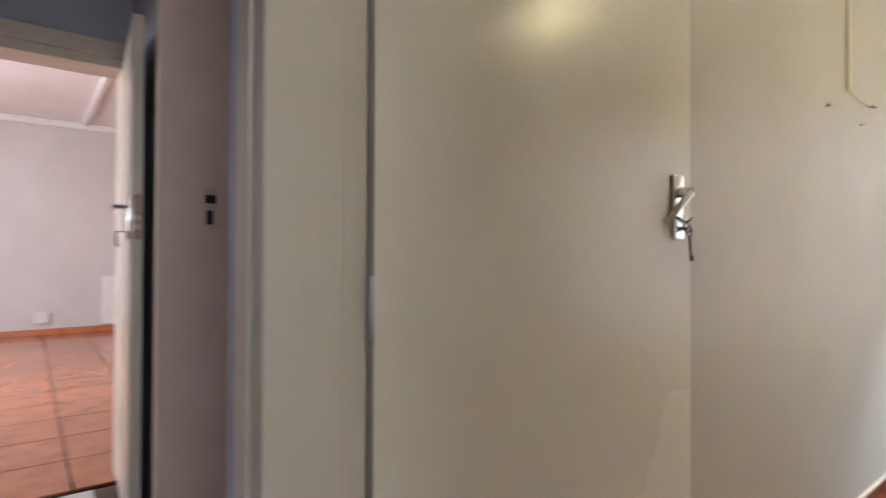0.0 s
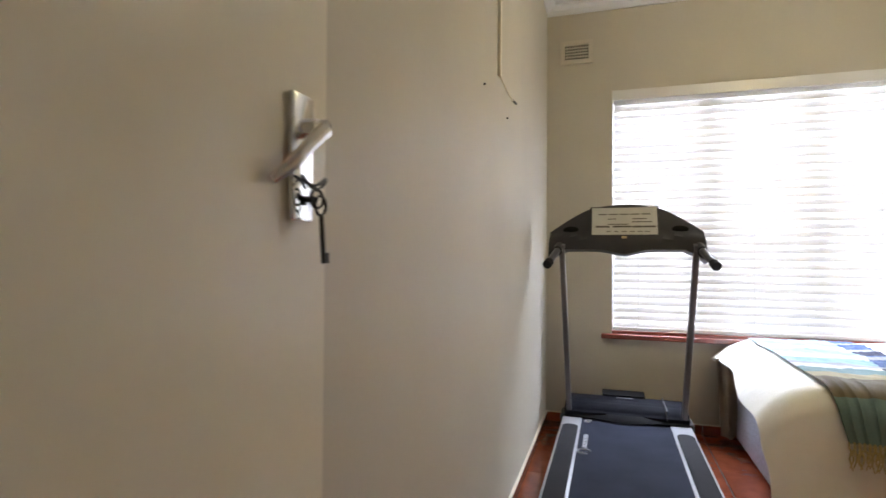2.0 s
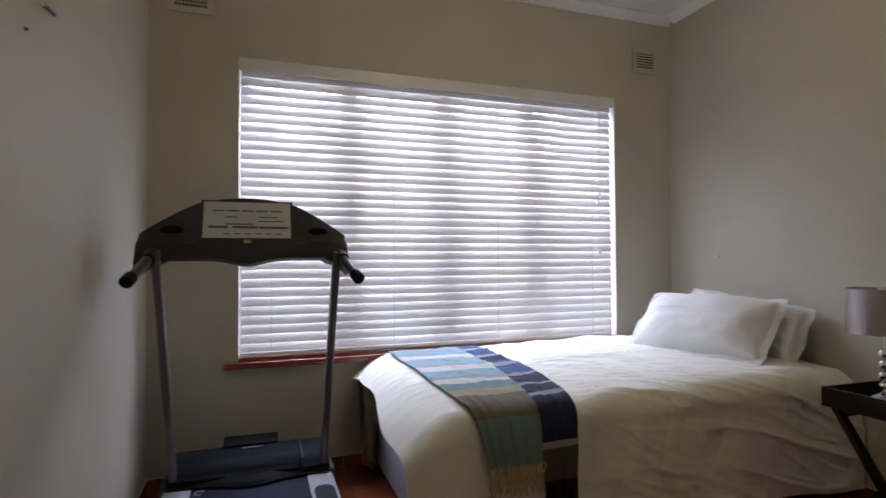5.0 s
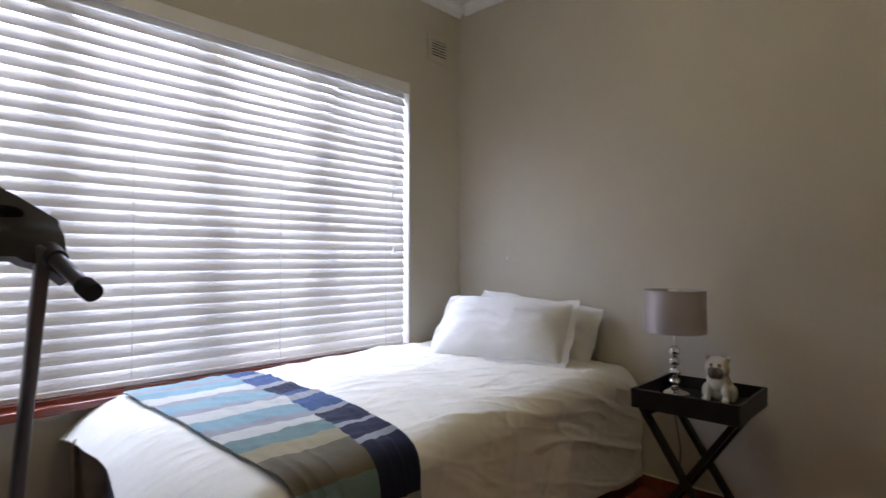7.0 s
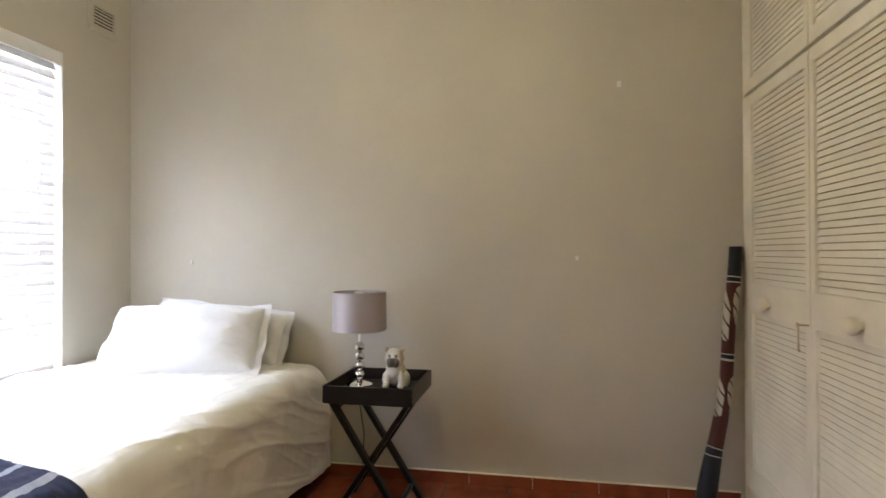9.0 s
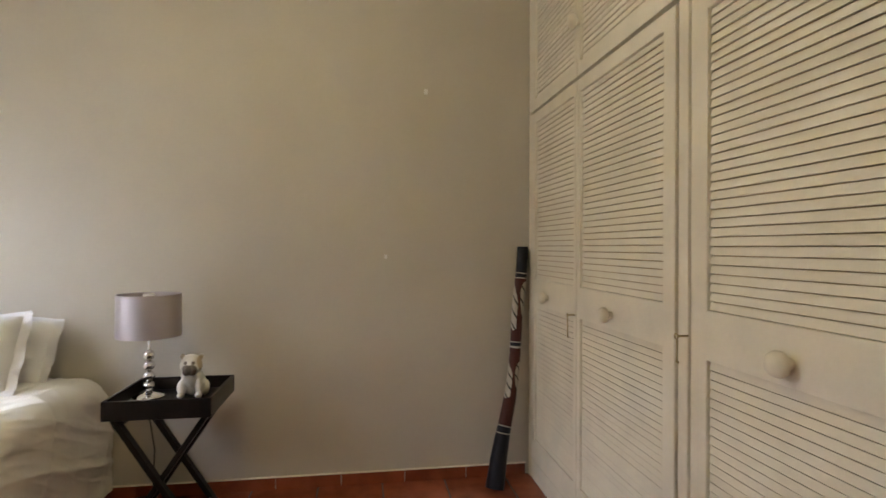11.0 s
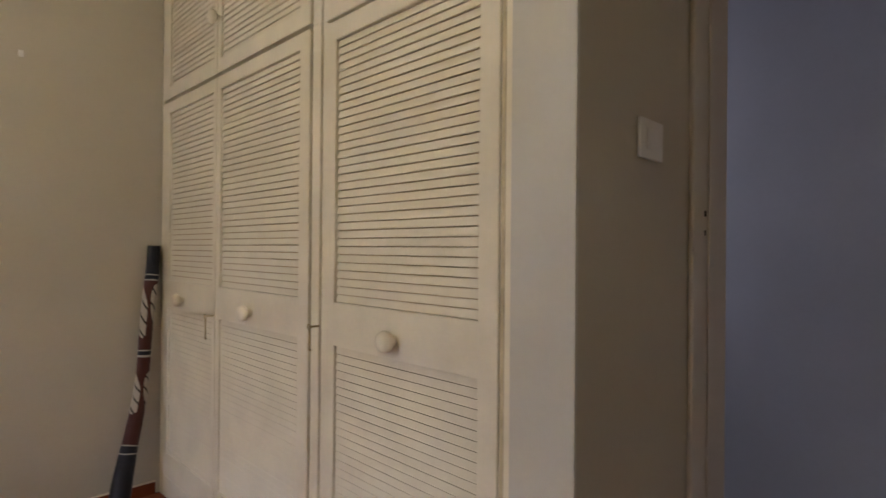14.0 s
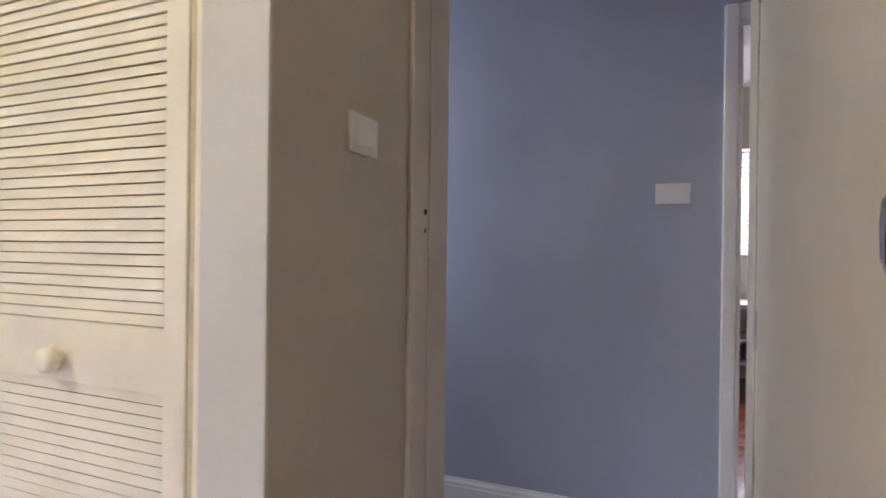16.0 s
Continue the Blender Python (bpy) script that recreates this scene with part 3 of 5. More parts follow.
for k in range(5):
    s = -w / 2 + w * k / 4
    prof.append((s, 0.0025 * (1 - (2 * s / w) ** 2)))
pts = [(-s * math.cos(tilt) - h * math.sin(tilt), -s * math.sin(tilt) + h * math.cos(tilt)) for s, h in prof]
pts += [(a + 0.0025 * math.sin(tilt), b - 0.0025 * math.cos(tilt)) for a, b in reversed(pts)]
extruded(slat_bm, [(a, b) for a, b in pts], -1.128, 1.128, "x")
slat_mesh = finish(slat_bm, "slat", M_SLAT)
random.seed(4)
count = 31
for i in range(count):
    ob = new("slat", slat_mesh)
    ob.parent = blind
    ob.matrix_parent_inverse = Matrix.Translation(-Vector(blind.location))
    ob.matrix_basis = pose(1.553 + random.uniform(-0.002, 0.002), 4.035, 0.656 + i * (2.085 - 0.656) / (count - 1), random.uniform(-0.2, 0.2), random.uniform(-0.02, 0.02), 0)
for x in (0.575, 1.23, 1.87, 2.53):
    bm = bmesh.new()
    for y in (4.013, 4.058):
        rod(bm, (x, y, 0.62), (x, y, 2.10), 0.0012, n=6)
    part("ladder_cord", bm, M_TRIM, blind)
bm = bmesh.new()
for x, z in ((2.585, 1.52), (2.57, 1.47), (2.58, 1.15)):
    rod(bm, (x, 4.004, z + 0.02), (x, 4.004, 2.09), 0.0011, n=6)
part("pull_cord", bm, M_TRIM, blind)
for x, z in ((2.585, 1.52), (2.57, 1.47), (2.58, 1.15)):
    part("cord_tassel", turned(bmesh.new(), (x, 4.004, z - 0.012), [(0.003, 0.035), (0.006, 0.02), (0.008, 0.0)], 10), M_TRIM, blind, smooth=True)

# ---- built-in wardrobe ----
FRONT = 0.783
louvre_cache = {}


def louvre(door, x0, x1, z0, z1):
    """Sloping slats between two rails, one piece each."""
    wide = round(x1 - x0, 3)
    if wide not in louvre_cache:
        bm = extruded(bmesh.new(), [(0.0000, -0.0104), (0.0046, -0.0100), (0.0012, 0.0100), (-0.0032, 0.0100)], -wide / 2, wide / 2, "x")
        louvre_cache[wide] = finish(bm, "louvre_slat", M_CREAM)
    n = round((z1 - z0) / 0.0234)
    for i in range(n):
        ob = new("louvre_slat", louvre_cache[wide])
        ob.parent = door
        ob.matrix_basis = pose((x0 + x1) / 2, FRONT - 0.0115 + random.uniform(-0.0005, 0.0005), z0 + (i + 0.5) * (z1 - z0) / n, random.uniform(-1.6, 1.6), 0, 0)


def knob(parent, x, z, y=FRONT):
    bm = turned(bmesh.new(), (0, 0, 0), [(0.013, 0), (0.012, 0.010), (0.017, 0.015), (0.0270, 0.022), (0.0285, 0.031), (0.0255, 0.040), (0.017, 0.046), (0.006, 0.048)], 22)
    bmesh.ops.transform(bm, matrix=pose(x, y, z, -90, 0, 0), verts=bm.verts[:])
    part("knob", bm, M_CREAM, parent, "round cream wooden knob", True)


def louvred_door(parent, x0, x1, z0, z1, rails, stiles, knob_at):
    """A door of stiles, rails and louvre fields; rails: (low, high) heights."""
    bm = bmesh.new()
    xs = [x0, x0 + stiles[0], x1 - stiles[1], x1]
    zs = sorted({z0, z1, *[q for r in rails for q in r]})
    net = [[bm.verts.new((x, FRONT, z)) for z in zs] for x in xs]
    for i in range(3):
        for j in range(len(zs) - 1):
            mid = (zs[j] + zs[j + 1]) / 2
            if i == 1 and any(b < mid < c for (a, b), (c, e) in zip(rails, rails[1:])):
                continue
            bm.faces.new((net[i][j], net[i][j + 1], net[i + 1][j + 1], net[i + 1][j]))
    bm.normal_update()
    rim = [e for e in bm.edges if len(e.link_faces) == 1]
    out = bmesh.ops.extrude_face_region(bm, geom=bm.faces[:] )
    bmesh.ops.translate(bm, vec=(0, -0.024, 0), verts=[g for g in out["geom"] if isinstance(g, bmesh.types.BMVert)])
    bmesh.ops.recalc_face_normals(bm, faces=bm.faces[:])
    bmesh.ops.bevel(bm, geom=[e for e in rim if e.is_valid], offset=0.0018, segments=2, affect="EDGES")
    d = part("louvred_door", bm, M_CREAM, parent)
    for (a, b), (c, e) in zip(rails, rails[1:]):
        louvre(d, x0 + stiles[0], x1 - stiles[1], b, c)
        # added board: its brown stands in for shade in the slat gaps
        part("gap_shade_board", boxed(x0 + stiles[0] + 0.0005, x1 - stiles[1] - 0.0005, FRONT - 0.024, FRONT - 0.0175, b + 0.0005, c - 0.0005), M_GAP_SHADE, d)
    if knob_at:
        knob(d, *knob_at)
    return d


def lock_key(parent, x, z, dz):
    bm = bmesh.new()
    rod(bm, (x, FRONT, z), (x, FRONT + 0.030, z), 0.003)
    swept(bm, [(x + 0.008 * math.cos(a), FRONT + 0.034, z + 0.008 * math.sin(a)) for a in np.linspace(0, 2 * math.pi, 13)], 0.002, 6)
    rod(bm, (x, FRONT + 0.032, z - 0.006), (x + 0.004, FRONT + 0.030, z - dz), 0.0025)
    rod(bm, (x - 0.004, FRONT + 0.03, z - dz), (x + 0.006, FRONT + 0.03, z - dz + 0.003), 0.003)
    part("key", bm, M_BRASS, parent, "small brass key in the lock", True)


MAIN = ((0.11, 0.215), (0.895, 1.022), (1.805, 1.848))
wl = thing("wardrobe", (2.46, 0.45, 0), "cream painted built-in wardrobe with two louvred doors", "wardrobe", "built-in wardrobe units")
bm = bmesh.new()
box(bm, 1.764, 1.808, 0.155, FRONT - 0.006, 0.0, 1.864, 0.002)
box(bm, 3.114, 3.138, 0.155, FRONT - 0.002, 0.0, 1.864, 0.002)
box(bm, 1.809, 3.113, 0.155, FRONT - 0.031, 0.0, 0.098)
part("carcass", bm, M_CREAM, wl)
part("plinth", boxed(1.809, 3.113, FRONT - 0.030, FRONT - 0.004, 0.0, 0.098, 0.002), M_CREAM, wl)
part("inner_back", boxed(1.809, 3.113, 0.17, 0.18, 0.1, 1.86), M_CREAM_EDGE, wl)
louvred_door(wl, 2.507, 3.110, 0.104, 1.858, MAIN, (0.032, 0.076), (2.846, 0.945))
d = louvred_door(wl, 1.814, 2.503, 0.104, 1.858, MAIN, (0.062, 0.033), (2.199, 0.945))
lock_key(d, 2.520, 0.905, 0.09)
wr = thing("wardrobe", (1.39, 0.45, 0), "cream painted built-in wardrobe with one louvred door", "wardrobe", "built-in wardrobe units")
bm = bmesh.new()
box(bm, 1.722, 1.763, 0.155, FRONT - 0.014, 0.0, 1.864, 0.002)
box(bm, 1.033, 1.052, 0.155, FRONT - 0.002, 0.0, 1.864, 0.002)
part("carcass", bm, M_CREAM, wr)
part("plinth", boxed(1.053, 1.721, FRONT - 0.030, FRONT - 0.004, 0.0, 0.098, 0.002), M_CREAM, wr)
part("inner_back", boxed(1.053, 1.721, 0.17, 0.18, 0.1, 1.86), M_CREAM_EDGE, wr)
d = louvred_door(wr, 1.066, 1.728, 0.104, 1.842, MAIN[:2] + ((1.785, 1.841),), (0.058, 0.056), (1.406, 0.945))
lock_key(d, 1.752, 0.945, 0.07)
part("worn_edge_strip", boxed(1.0525, 1.0645, FRONT - 0.022, FRONT - 0.003, 0.1, 1.862, 0.002), M_CREAM_EDGE, wr, "yellowed worn paint strip")
TOP = ((1.874, 1.928), (2.58, 2.635))
tl = thing("overhead_cupboard", (2.46, 0.45, 1.866), "cream painted overhead cupboard with two louvred doors", "cupboard", "overhead cupboards")
bm = bmesh.new()
box(bm, 1.764, 1.808, 0.155, FRONT - 0.006, 1.8645, 2.67, 0.002)
box(bm, 3.114, 3.138, 0.155, FRONT - 0.002, 1.8645, 2.67, 0.002)
box(bm, 1.809, 3.113, 0.155, FRONT - 0.028, 1.8645, 1.871)
box(bm, 1.809, 3.113, 0.155, FRONT - 0.006, 2.642, 2.67)
part("carcass", bm, M_CREAM, tl)
louvred_door(tl, 2.507, 3.110, 1.873, 2.638, TOP, (0.032, 0.076), None)
louvred_door(tl, 1.814, 2.503, 1.873, 2.638, TOP, (0.062, 0.033), (2.487, 2.087))
tr_ = thing("overhead_cupboard", (1.39, 0.45, 1.866), "cream painted overhead cupboard with one louvred door", "cupboard", "overhead cupboards")
bm = bmesh.new()
box(bm, 1.722, 1.763, 0.155, FRONT - 0.014, 1.8645, 2.67, 0.002)
box(bm, 1.033, 1.052, 0.155, FRONT - 0.002, 1.8645, 2.67, 0.002)
box(bm, 1.053, 1.721, 0.155, FRONT - 0.028, 1.8645, 1.871)
box(bm, 1.053, 1.721, 0.155, FRONT - 0.006, 2.642, 2.67)
part("carcass", bm, M_CREAM, tr_)
louvred_door(tr_, 1.066, 1.728, 1.852, 2.638, ((1.852, 1.905), (2.58, 2.635)), (0.058, 0.056), None)
structure("trim_wardrobe_top", boxed(1.033, 3.138, 0.155, FRONT - 0.002, 2.671, 2.729), M_CREAM, "cream filler board above the cupboards", "trim")


# ---- bed ----
def fold(x, y, z, s=1.0):
    return noise.noise((x * s, y * s, z * s))


def bed_top(x, front):
    """Height of the made bed along its length; front: 1 at the open side, 0 at the wall."""
    rise = max(0.0, min(1.0, (x - 1.45) / 0.6))
    z = 0.588 + 0.026 * rise * rise * (3 - 2 * rise)
    if x < 1.20:
        z -= 0.125 * ((1.20 - x) / 0.22) ** 2
    if x > 2.45:
        z -= front * 0.02 * ((x - 2.45) / 0.62) ** 3
    return z


def cover(x, s, lift=0.0):
    """A point on the duvet: x along the bed, s metres from the wall over the top and down the open side."""
    top, rad = 1.06, 0.10
    front = max(0.0, min(1.0, (s - 0.35) / 0.7))
    zt = bed_top(x, front) + 0.012 * fold(x, s, 1.3, 2.2) + 0.006 * fold(x, s, 4.0, 6.0)
    yb = 3.965
    if s < top:
        y, z, n = yb - s, zt - 0.02 * (s / top) ** 3, Vector((0, 0, 1))
    else:
        a = (s - top) / rad
        if a < math.pi / 2:
            y, z = yb - top - rad * math.sin(a), zt - 0.02 - rad * (1 - math.cos(a))
            n = Vector((0, -math.sin(a), math.cos(a)))
        else:
            down = s - top - rad * math.pi / 2
            wave = 0.007 * math.sin(9 * x + 5 * down + 3 * fold(x, down, 0, 2.0)) * min(1, down / 0.25)
            y = yb - top - rad - 0.04 * down + wave + 0.016 * fold(x, down, 7.0, 3.0) * min(1, down / 0.2)
            z = zt - 0.02 - rad
            z -= down * min(1.0, (z - 0.05) / 0.42)
            n = Vector((0, -1, 0))
    along, across = x * 0.82 + s * 0.57, s * 0.82 - x * 0.57
    big = max(0.0, 1 - 3.2 * abs(noise.noise((along * 1.1 + 2, across * 4.6, 2.0)))) ** 1.6
    run, cross = x * 0.93 + s * 0.36, s * 0.93 - x * 0.36 + 0.03 * fold(x, s, 8.0, 2.5)
    long_ = max(0.0, 1 - 5.0 * abs(noise.noise((run * 1.2 + 4, cross * 7.0, 3.0)))) ** 1.3
    thin = max(0.0, 1 - 5.0 * abs(noise.noise((run * 2.6, cross * 15.0 + 5, 6.0)))) ** 1.3
    flat = max(0.0, 1 - 4.0 * abs(noise.noise((x * 1.6, s * 7.0, 11.0)))) ** 1.5
    side = max(0.0, min(1.0, (s - 0.75) / 0.4))
    calm = 0.25 + 0.75 * max(0.0, min(1.0, (x - 1.2) / 0.6))
    fine = max(0.0, 1 - 6.0 * abs(noise.noise((run * 4.0 + 9, cross * 24.0, 1.0)))) ** 1.2
    hang = max(0.0, 1 - 5.0 * abs(noise.noise((x * 6.5 + s * 2.2, s * 1.3, 14.0)))) ** 1.4
    crease = side * (0.004 * big + calm * (0.007 * long_ + 0.003 * thin + 0.0015 * fine + 0.004 * hang)) + (1 - side) * (0.006 * flat + 0.005 * thin + 0.0025 * fine)
    crease *= 0.3 + 0.7 * max(0.0, min(1.0, (x - 1.05) / 0.35))
    p = Vector((x, y, max(0.02, z))) + n * (crease + lift)
    p.y = min(p.y, 3.985)
    return p


bed = thing("bed", (2.0, 3.4, 0.0), "single bed made up with an ivory duvet, beside the window", "bed")
part("bed_base", boxed(1.10, 2.98, 2.95, 3.93, 0.03, 0.34, 0.02), M_BASE, bed, "pale blue patterned bed base", True)
part("mattress", boxed(1.10, 2.98, 2.97, 3.93, 0.342, 0.485, 0.04), M_BASE, bed, "pale blue patterned mattress", True)
for x in (1.18, 2.92):
    for y in (3.0, 3.86):
        part("leg", rod(bmesh.new(), (x, y, 0.0), (x, y, 0.03), 0.025), M_BLACKPL, bed)


def duvet_at(u, v):
    s = 1.63 * v
    foot = 0.985 + 0.02 * fold(0, s, 3.0, 3.0) + 0.02 * math.sin(5 * s)
    head = 3.115 + 0.015 * fold(1, s, 5.0, 4.0)
    return cover(foot + (head - foot) * u, s)


duvet = solid("duvet", sheet(bmesh.new(), duvet_at, 300, 240, -0.018), M_DUVET, "ivory cotton duvet hanging creased over the bed's side", "duvet", smooth=True)


def back_fold(u, v):
    z = 0.50 - 0.45 * v
    x = 0.985 + 0.085 * u + 0.035 * v + 0.015 * math.sin(7 * u)
    return (x, 3.80 + 0.05 * math.sin(5 * u + 2 * v) + 0.06 * u, z)


# hanging corner of the duvet; the brown is painted shade
solid("blanket", sheet(bmesh.new(), back_fold, 14, 20, 0.008), M_FOLD, "duvet corner hanging at the foot of the bed, its shade painted brown", "blanket", smooth=True)

TEAL, SKY, CREAMC, OLIVE, NAVY, BLUE, GREY, BROWN = (0.17, 0.265, 0.265), (0.25, 0.40, 0.47), (0.60, 0.61, 0.58), (0.17, 0.145, 0.10), (0.016, 0.020, 0.055), (0.05, 0.095, 0.23), (0.33, 0.34, 0.37), (0.10, 0.08, 0.07)
WIDE = bands("throw_wide_stripes", [(0.0, SKY), (0.05, GREY), (0.09, SKY), (0.15, CREAMC), (0.22, GREY), (0.265, SKY), (0.345, GREY), (0.39, CREAMC), (0.46, SKY), (0.53, GREY), (0.57, CREAMC), (0.63, TEAL), (0.705, (0.36, 0.32, 0.20)), (0.775, OLIVE), (0.88, TEAL)])
NARROW = bands("throw_navy_stripes", [(0.0, BLUE), (0.06, GREY), (0.09, BLUE), (0.17, GREY), (0.20, NAVY), (0.27, BLUE), (0.32, GREY), (0.345, BLUE), (0.43, GREY), (0.455, NAVY), (0.55, GREY), (0.57, NAVY), (0.635, GREY), (0.655, NAVY), (0.765, GREY), (0.78, BROWN), (0.85, (0.012, 0.010, 0.014))])
throw = thing("throw_blanket", (1.4, 3.3, 0.6), "checked blue, teal and olive woven throw with an ochre fringe", "throw")


def throw_x(k, s):
    left = 1.178 + 0.02 * s + max(0, s - 1.05) * 0.24
    right = 1.690 + 0.008 * math.sin(3 * s) - 0.07 * max(0.0, min(1.0, (s - 0.7) / 0.5))
    return left + (right - left) * k


def border(s):
    """Where the wide panel meets the narrow one, across the throw."""
    return 0.75 - 0.17 * max(0.0, min(1.0, (s - 0.5) / 0.8))


def panel(wide, s1, lift):
    def at(u, v):
        s = 0.02 + s1 * v
        k = (border(s) + 0.006) * u if wide else border(s) + (1 - border(s)) * u
        ripple = 0.006 * max(0.0, min(1.0, (s - 0.95) / 0.2)) * max(0.0, 1 - 4 * abs(noise.noise((k * 9.0 + s, s * 1.4, 5.0))))
        p = cover(throw_x(k, s), s, lift + ripple + 0.004 * fold(u * 4, s * 3, 2.0, 2.0))
        return p
    return at


part("wide_panel", sheet(bmesh.new(), panel(True, 1.285, 0.016), 50, 120, -0.004), WIDE, throw, "teal, cream and olive striped panel", True)
part("narrow_panel", sheet(bmesh.new(), panel(False, 1.60, 0.014), 26, 140, -0.004), NARROW, throw, "navy striped panel", True)
random.seed(9)
for i in range(13):
    k = 0.02 + 0.55 * i / 12
    p = cover(throw_x(k, 1.302), 1.302, 0.022)
    bm = bmesh.new()
    for q in (-1, 1):
        j = random.uniform(-0.006, 0.006)
        swept(bm, [p + Vector((q * 0.009, 0, 0.004)), p + Vector((q * 0.010, -0.003, -0.016)), p + Vector((j, -0.004, -0.036)),
                   p + Vector((-q * 0.005 + j, -0.003, -0.058)), p + Vector((q * 0.006 + j, -0.002, -0.085 - random.uniform(0, 0.02)))], [0.003, 0.0032, 0.0045, 0.0032, 0.002], 6)
    part("fringe_tassel", bm, M_FRINGE, throw, "" if i else "knotted ochre fringe", True)


def pillow(name, centre, w, h, thick, rot, label, seed):
    """A plump pillow with a flat flange; w along x before the turn, h upright."""
    bm = bmesh.new()
    n = 64

    def half(sign):
        def at(u, v):
            a, b = 2 * u - 1, 2 * v - 1
            edge = max(abs(a), abs(b))
            inner = max(0.0, 1 - (abs(a) / 0.90) ** 3.4) * max(0.0, 1 - (abs(b) / 0.86) ** 2.4)
            d = thick * inner ** 0.55 if inner > 0 else 0.0
            hem = max(0.0, (edge - 0.82) / 0.18)
            along = b if abs(a) > abs(b) else a
            wave = hem * (0.010 * math.sin(7.0 * along + 3 * seed) + 0.010 * fold(a * 4 + seed, b * 4, 2.0, 1.0))
            pull = max(0.0, 1 - 5 * abs(noise.noise((a * 1.6 + seed, b * 4.2 + 0.8 * a, 4.0)))) ** 1.4
            fine = max(0.0, 1 - 5 * abs(noise.noise((a * 5 + seed, b * 3.4 - 2.2 * a, 9.0)))) ** 1.3
            rel = (0.003 * pull + 0.0015 * fine) * min(1.0, inner * 3) + 0.012 * fold(a * 2 + seed, b * 2, sign, 1.7)
            corner = 1 - 0.08 * (abs(a) * abs(b)) ** 4
            x = a * w / 2 * (1 - 0.055 * (1 - abs(b) ** 3)) * corner + 0.010 * hem * fold(b * 2.5, seed, a, 1.0)
            z = b * h / 2 * (1 - 0.075 * (1 - abs(a) ** 6)) * corner + 0.012 * fold(a * 3, seed, b, 1.0)
            return (x, sign * (d + 0.002 + rel) + wave, z)
        return at
    sheet(bm, half(1), n, n)
    sheet(bm, half(-1), n, n)
    bmesh.ops.recalc_face_normals(bm, faces=bm.faces[:])
    bmesh.ops.transform(bm, matrix=rot, verts=bm.verts[:])
    bmesh.ops.translate(bm, vec=centre, verts=bm.verts[:])
    return solid(name, bm, M_LINEN, label, "pillow", "pillows on the bed", smooth=True)


pillow("pillow", (2.765, 3.365, 0.748), 0.78, 0.47, 0.120, pose(0, 0, 0, 0, 0, 107) @ pose(0, 0, 0, 47, 0, 0), "plump white cotton pillow leaning on the bed", 1.0)
pillow("pillow", (3.0, 3.36, 0.722), 0.82, 0.39, 0.070, pose(0, 0, 0, 0, 0, 91) @ pose(0, 0, 0, 20, -5, 0), "white cotton pillow standing against the wall", 6.0)

# ---- tray table ----
table = thing("tray_table", (2.79, 2.42, 0.0), "black stained wooden butler's tray table on crossed legs", "side table")
TX0, TX1, TY0, TY1 = 2.62, 3.01, 2.220, 2.615
part("tray_bottom", boxed(TX0 + 0.012, TX1 - 0.012, TY0 + 0.012, TY1 - 0.012, 0.530, 0.542), M_BLACKWOOD, table)
for x0, x1, y0, y1 in ((TX0, TX0 + 0.012, TY0, TY1), (TX1 - 0.012, TX1, TY0, TY1), (TX0 + 0.012, TX1 - 0.012, TY0, TY0 + 0.012), (TX0 + 0.012, TX1 - 0.012, TY1 - 0.012, TY1)):
    part("tray_side", boxed(x0, x1, y0, y1, 0.520, 0.595, 0.002), M_BLACKWOOD, table)
for x in (2.66, 2.94):
    part("leg", bar(bmesh.new(), (x, 2.255, 0.0), (x, 2.585, 0.518), 0.022, 0.038, (1, 0, 0)), M_BLACKWOOD, table)
    part("leg", bar(bmesh.new(), (x + 0.024, 2.600, 0.0), (x + 0.024, 2.250, 0.518), 0.022, 0.038, (1, 0, 0)), M_BLACKWOOD, table)
    bm = rod(bmesh.new(), (x - 0.015, 2.424, 0.262), (x + 0.040, 2.424, 0.262), 0.006)
    part("bolt", bm, M_STEEL, table, "steel pivot bolt", True)
for y, z in ((2.570, 0.49), (2.268, 0.49), (2.30, 0.07), (2.555, 0.07)):
    part("cross_bar", rod(bmesh.new(), (2.665, y, z), (2.96, y, z), 0.010), M_BLACKWOOD, table, smooth=True)

# ---- lamp ----
lamp = thing("table_lamp", (2.868, 2.534, 0.5425), "chrome ball table lamp with a silver drum shade", "lamp")
LX, LY, LZ = 2.868, 2.534, 0.5425
part("base", turned(bmesh.new(), (LX, LY, LZ), [(0.062, 0), (0.063, 0.006), (0.055, 0.012), (0.022, 0.020), (0.012, 0.026)], 36), M_CHROME, lamp, smooth=True)
for z in (0.048, 0.092, 0.136, 0.180):
    part("ball", ball(bmesh.new(), (LX, LY, LZ + z), 0.0235, 0.0235, 0.0225, 24), M_CHROME, lamp, smooth=True)
part("stem", rod(bmesh.new(), (LX, LY, LZ + 0.02), (LX, LY, LZ + 0.30), 0.005), M_CHROME, lamp, smooth=True)
bm = bmesh.new()
n = 48
for r, flip in ((0.124, False), (0.121, True)):
    rings = [[bm.verts.new((LX + (r + dr) * math.cos(2 * math.pi * i / n), LY + (r + dr) * math.sin(2 * math.pi * i / n), z)) for i in range(n)] for z, dr in ((0.803, 0.002), (0.978, 0.0))]
    for i in range(n):
        q = (rings[0][i], rings[0][(i + 1) % n], rings[1][(i + 1) % n], rings[1][i])
        bm.faces.new(q[::-1] if flip else q)
part("shade", bm, M_SHADE, lamp, "silver-grey satin drum shade", True)
for z in (0.803, 0.978):
    bm = swept(bmesh.new(), [(LX + 0.123 * math.cos(a), LY + 0.123 * math.sin(a), z) for a in np.linspace(0, 2 * math.pi, 49)], 0.0022, 6)
    part("shade_rim", bm, M_SHADE, lamp)
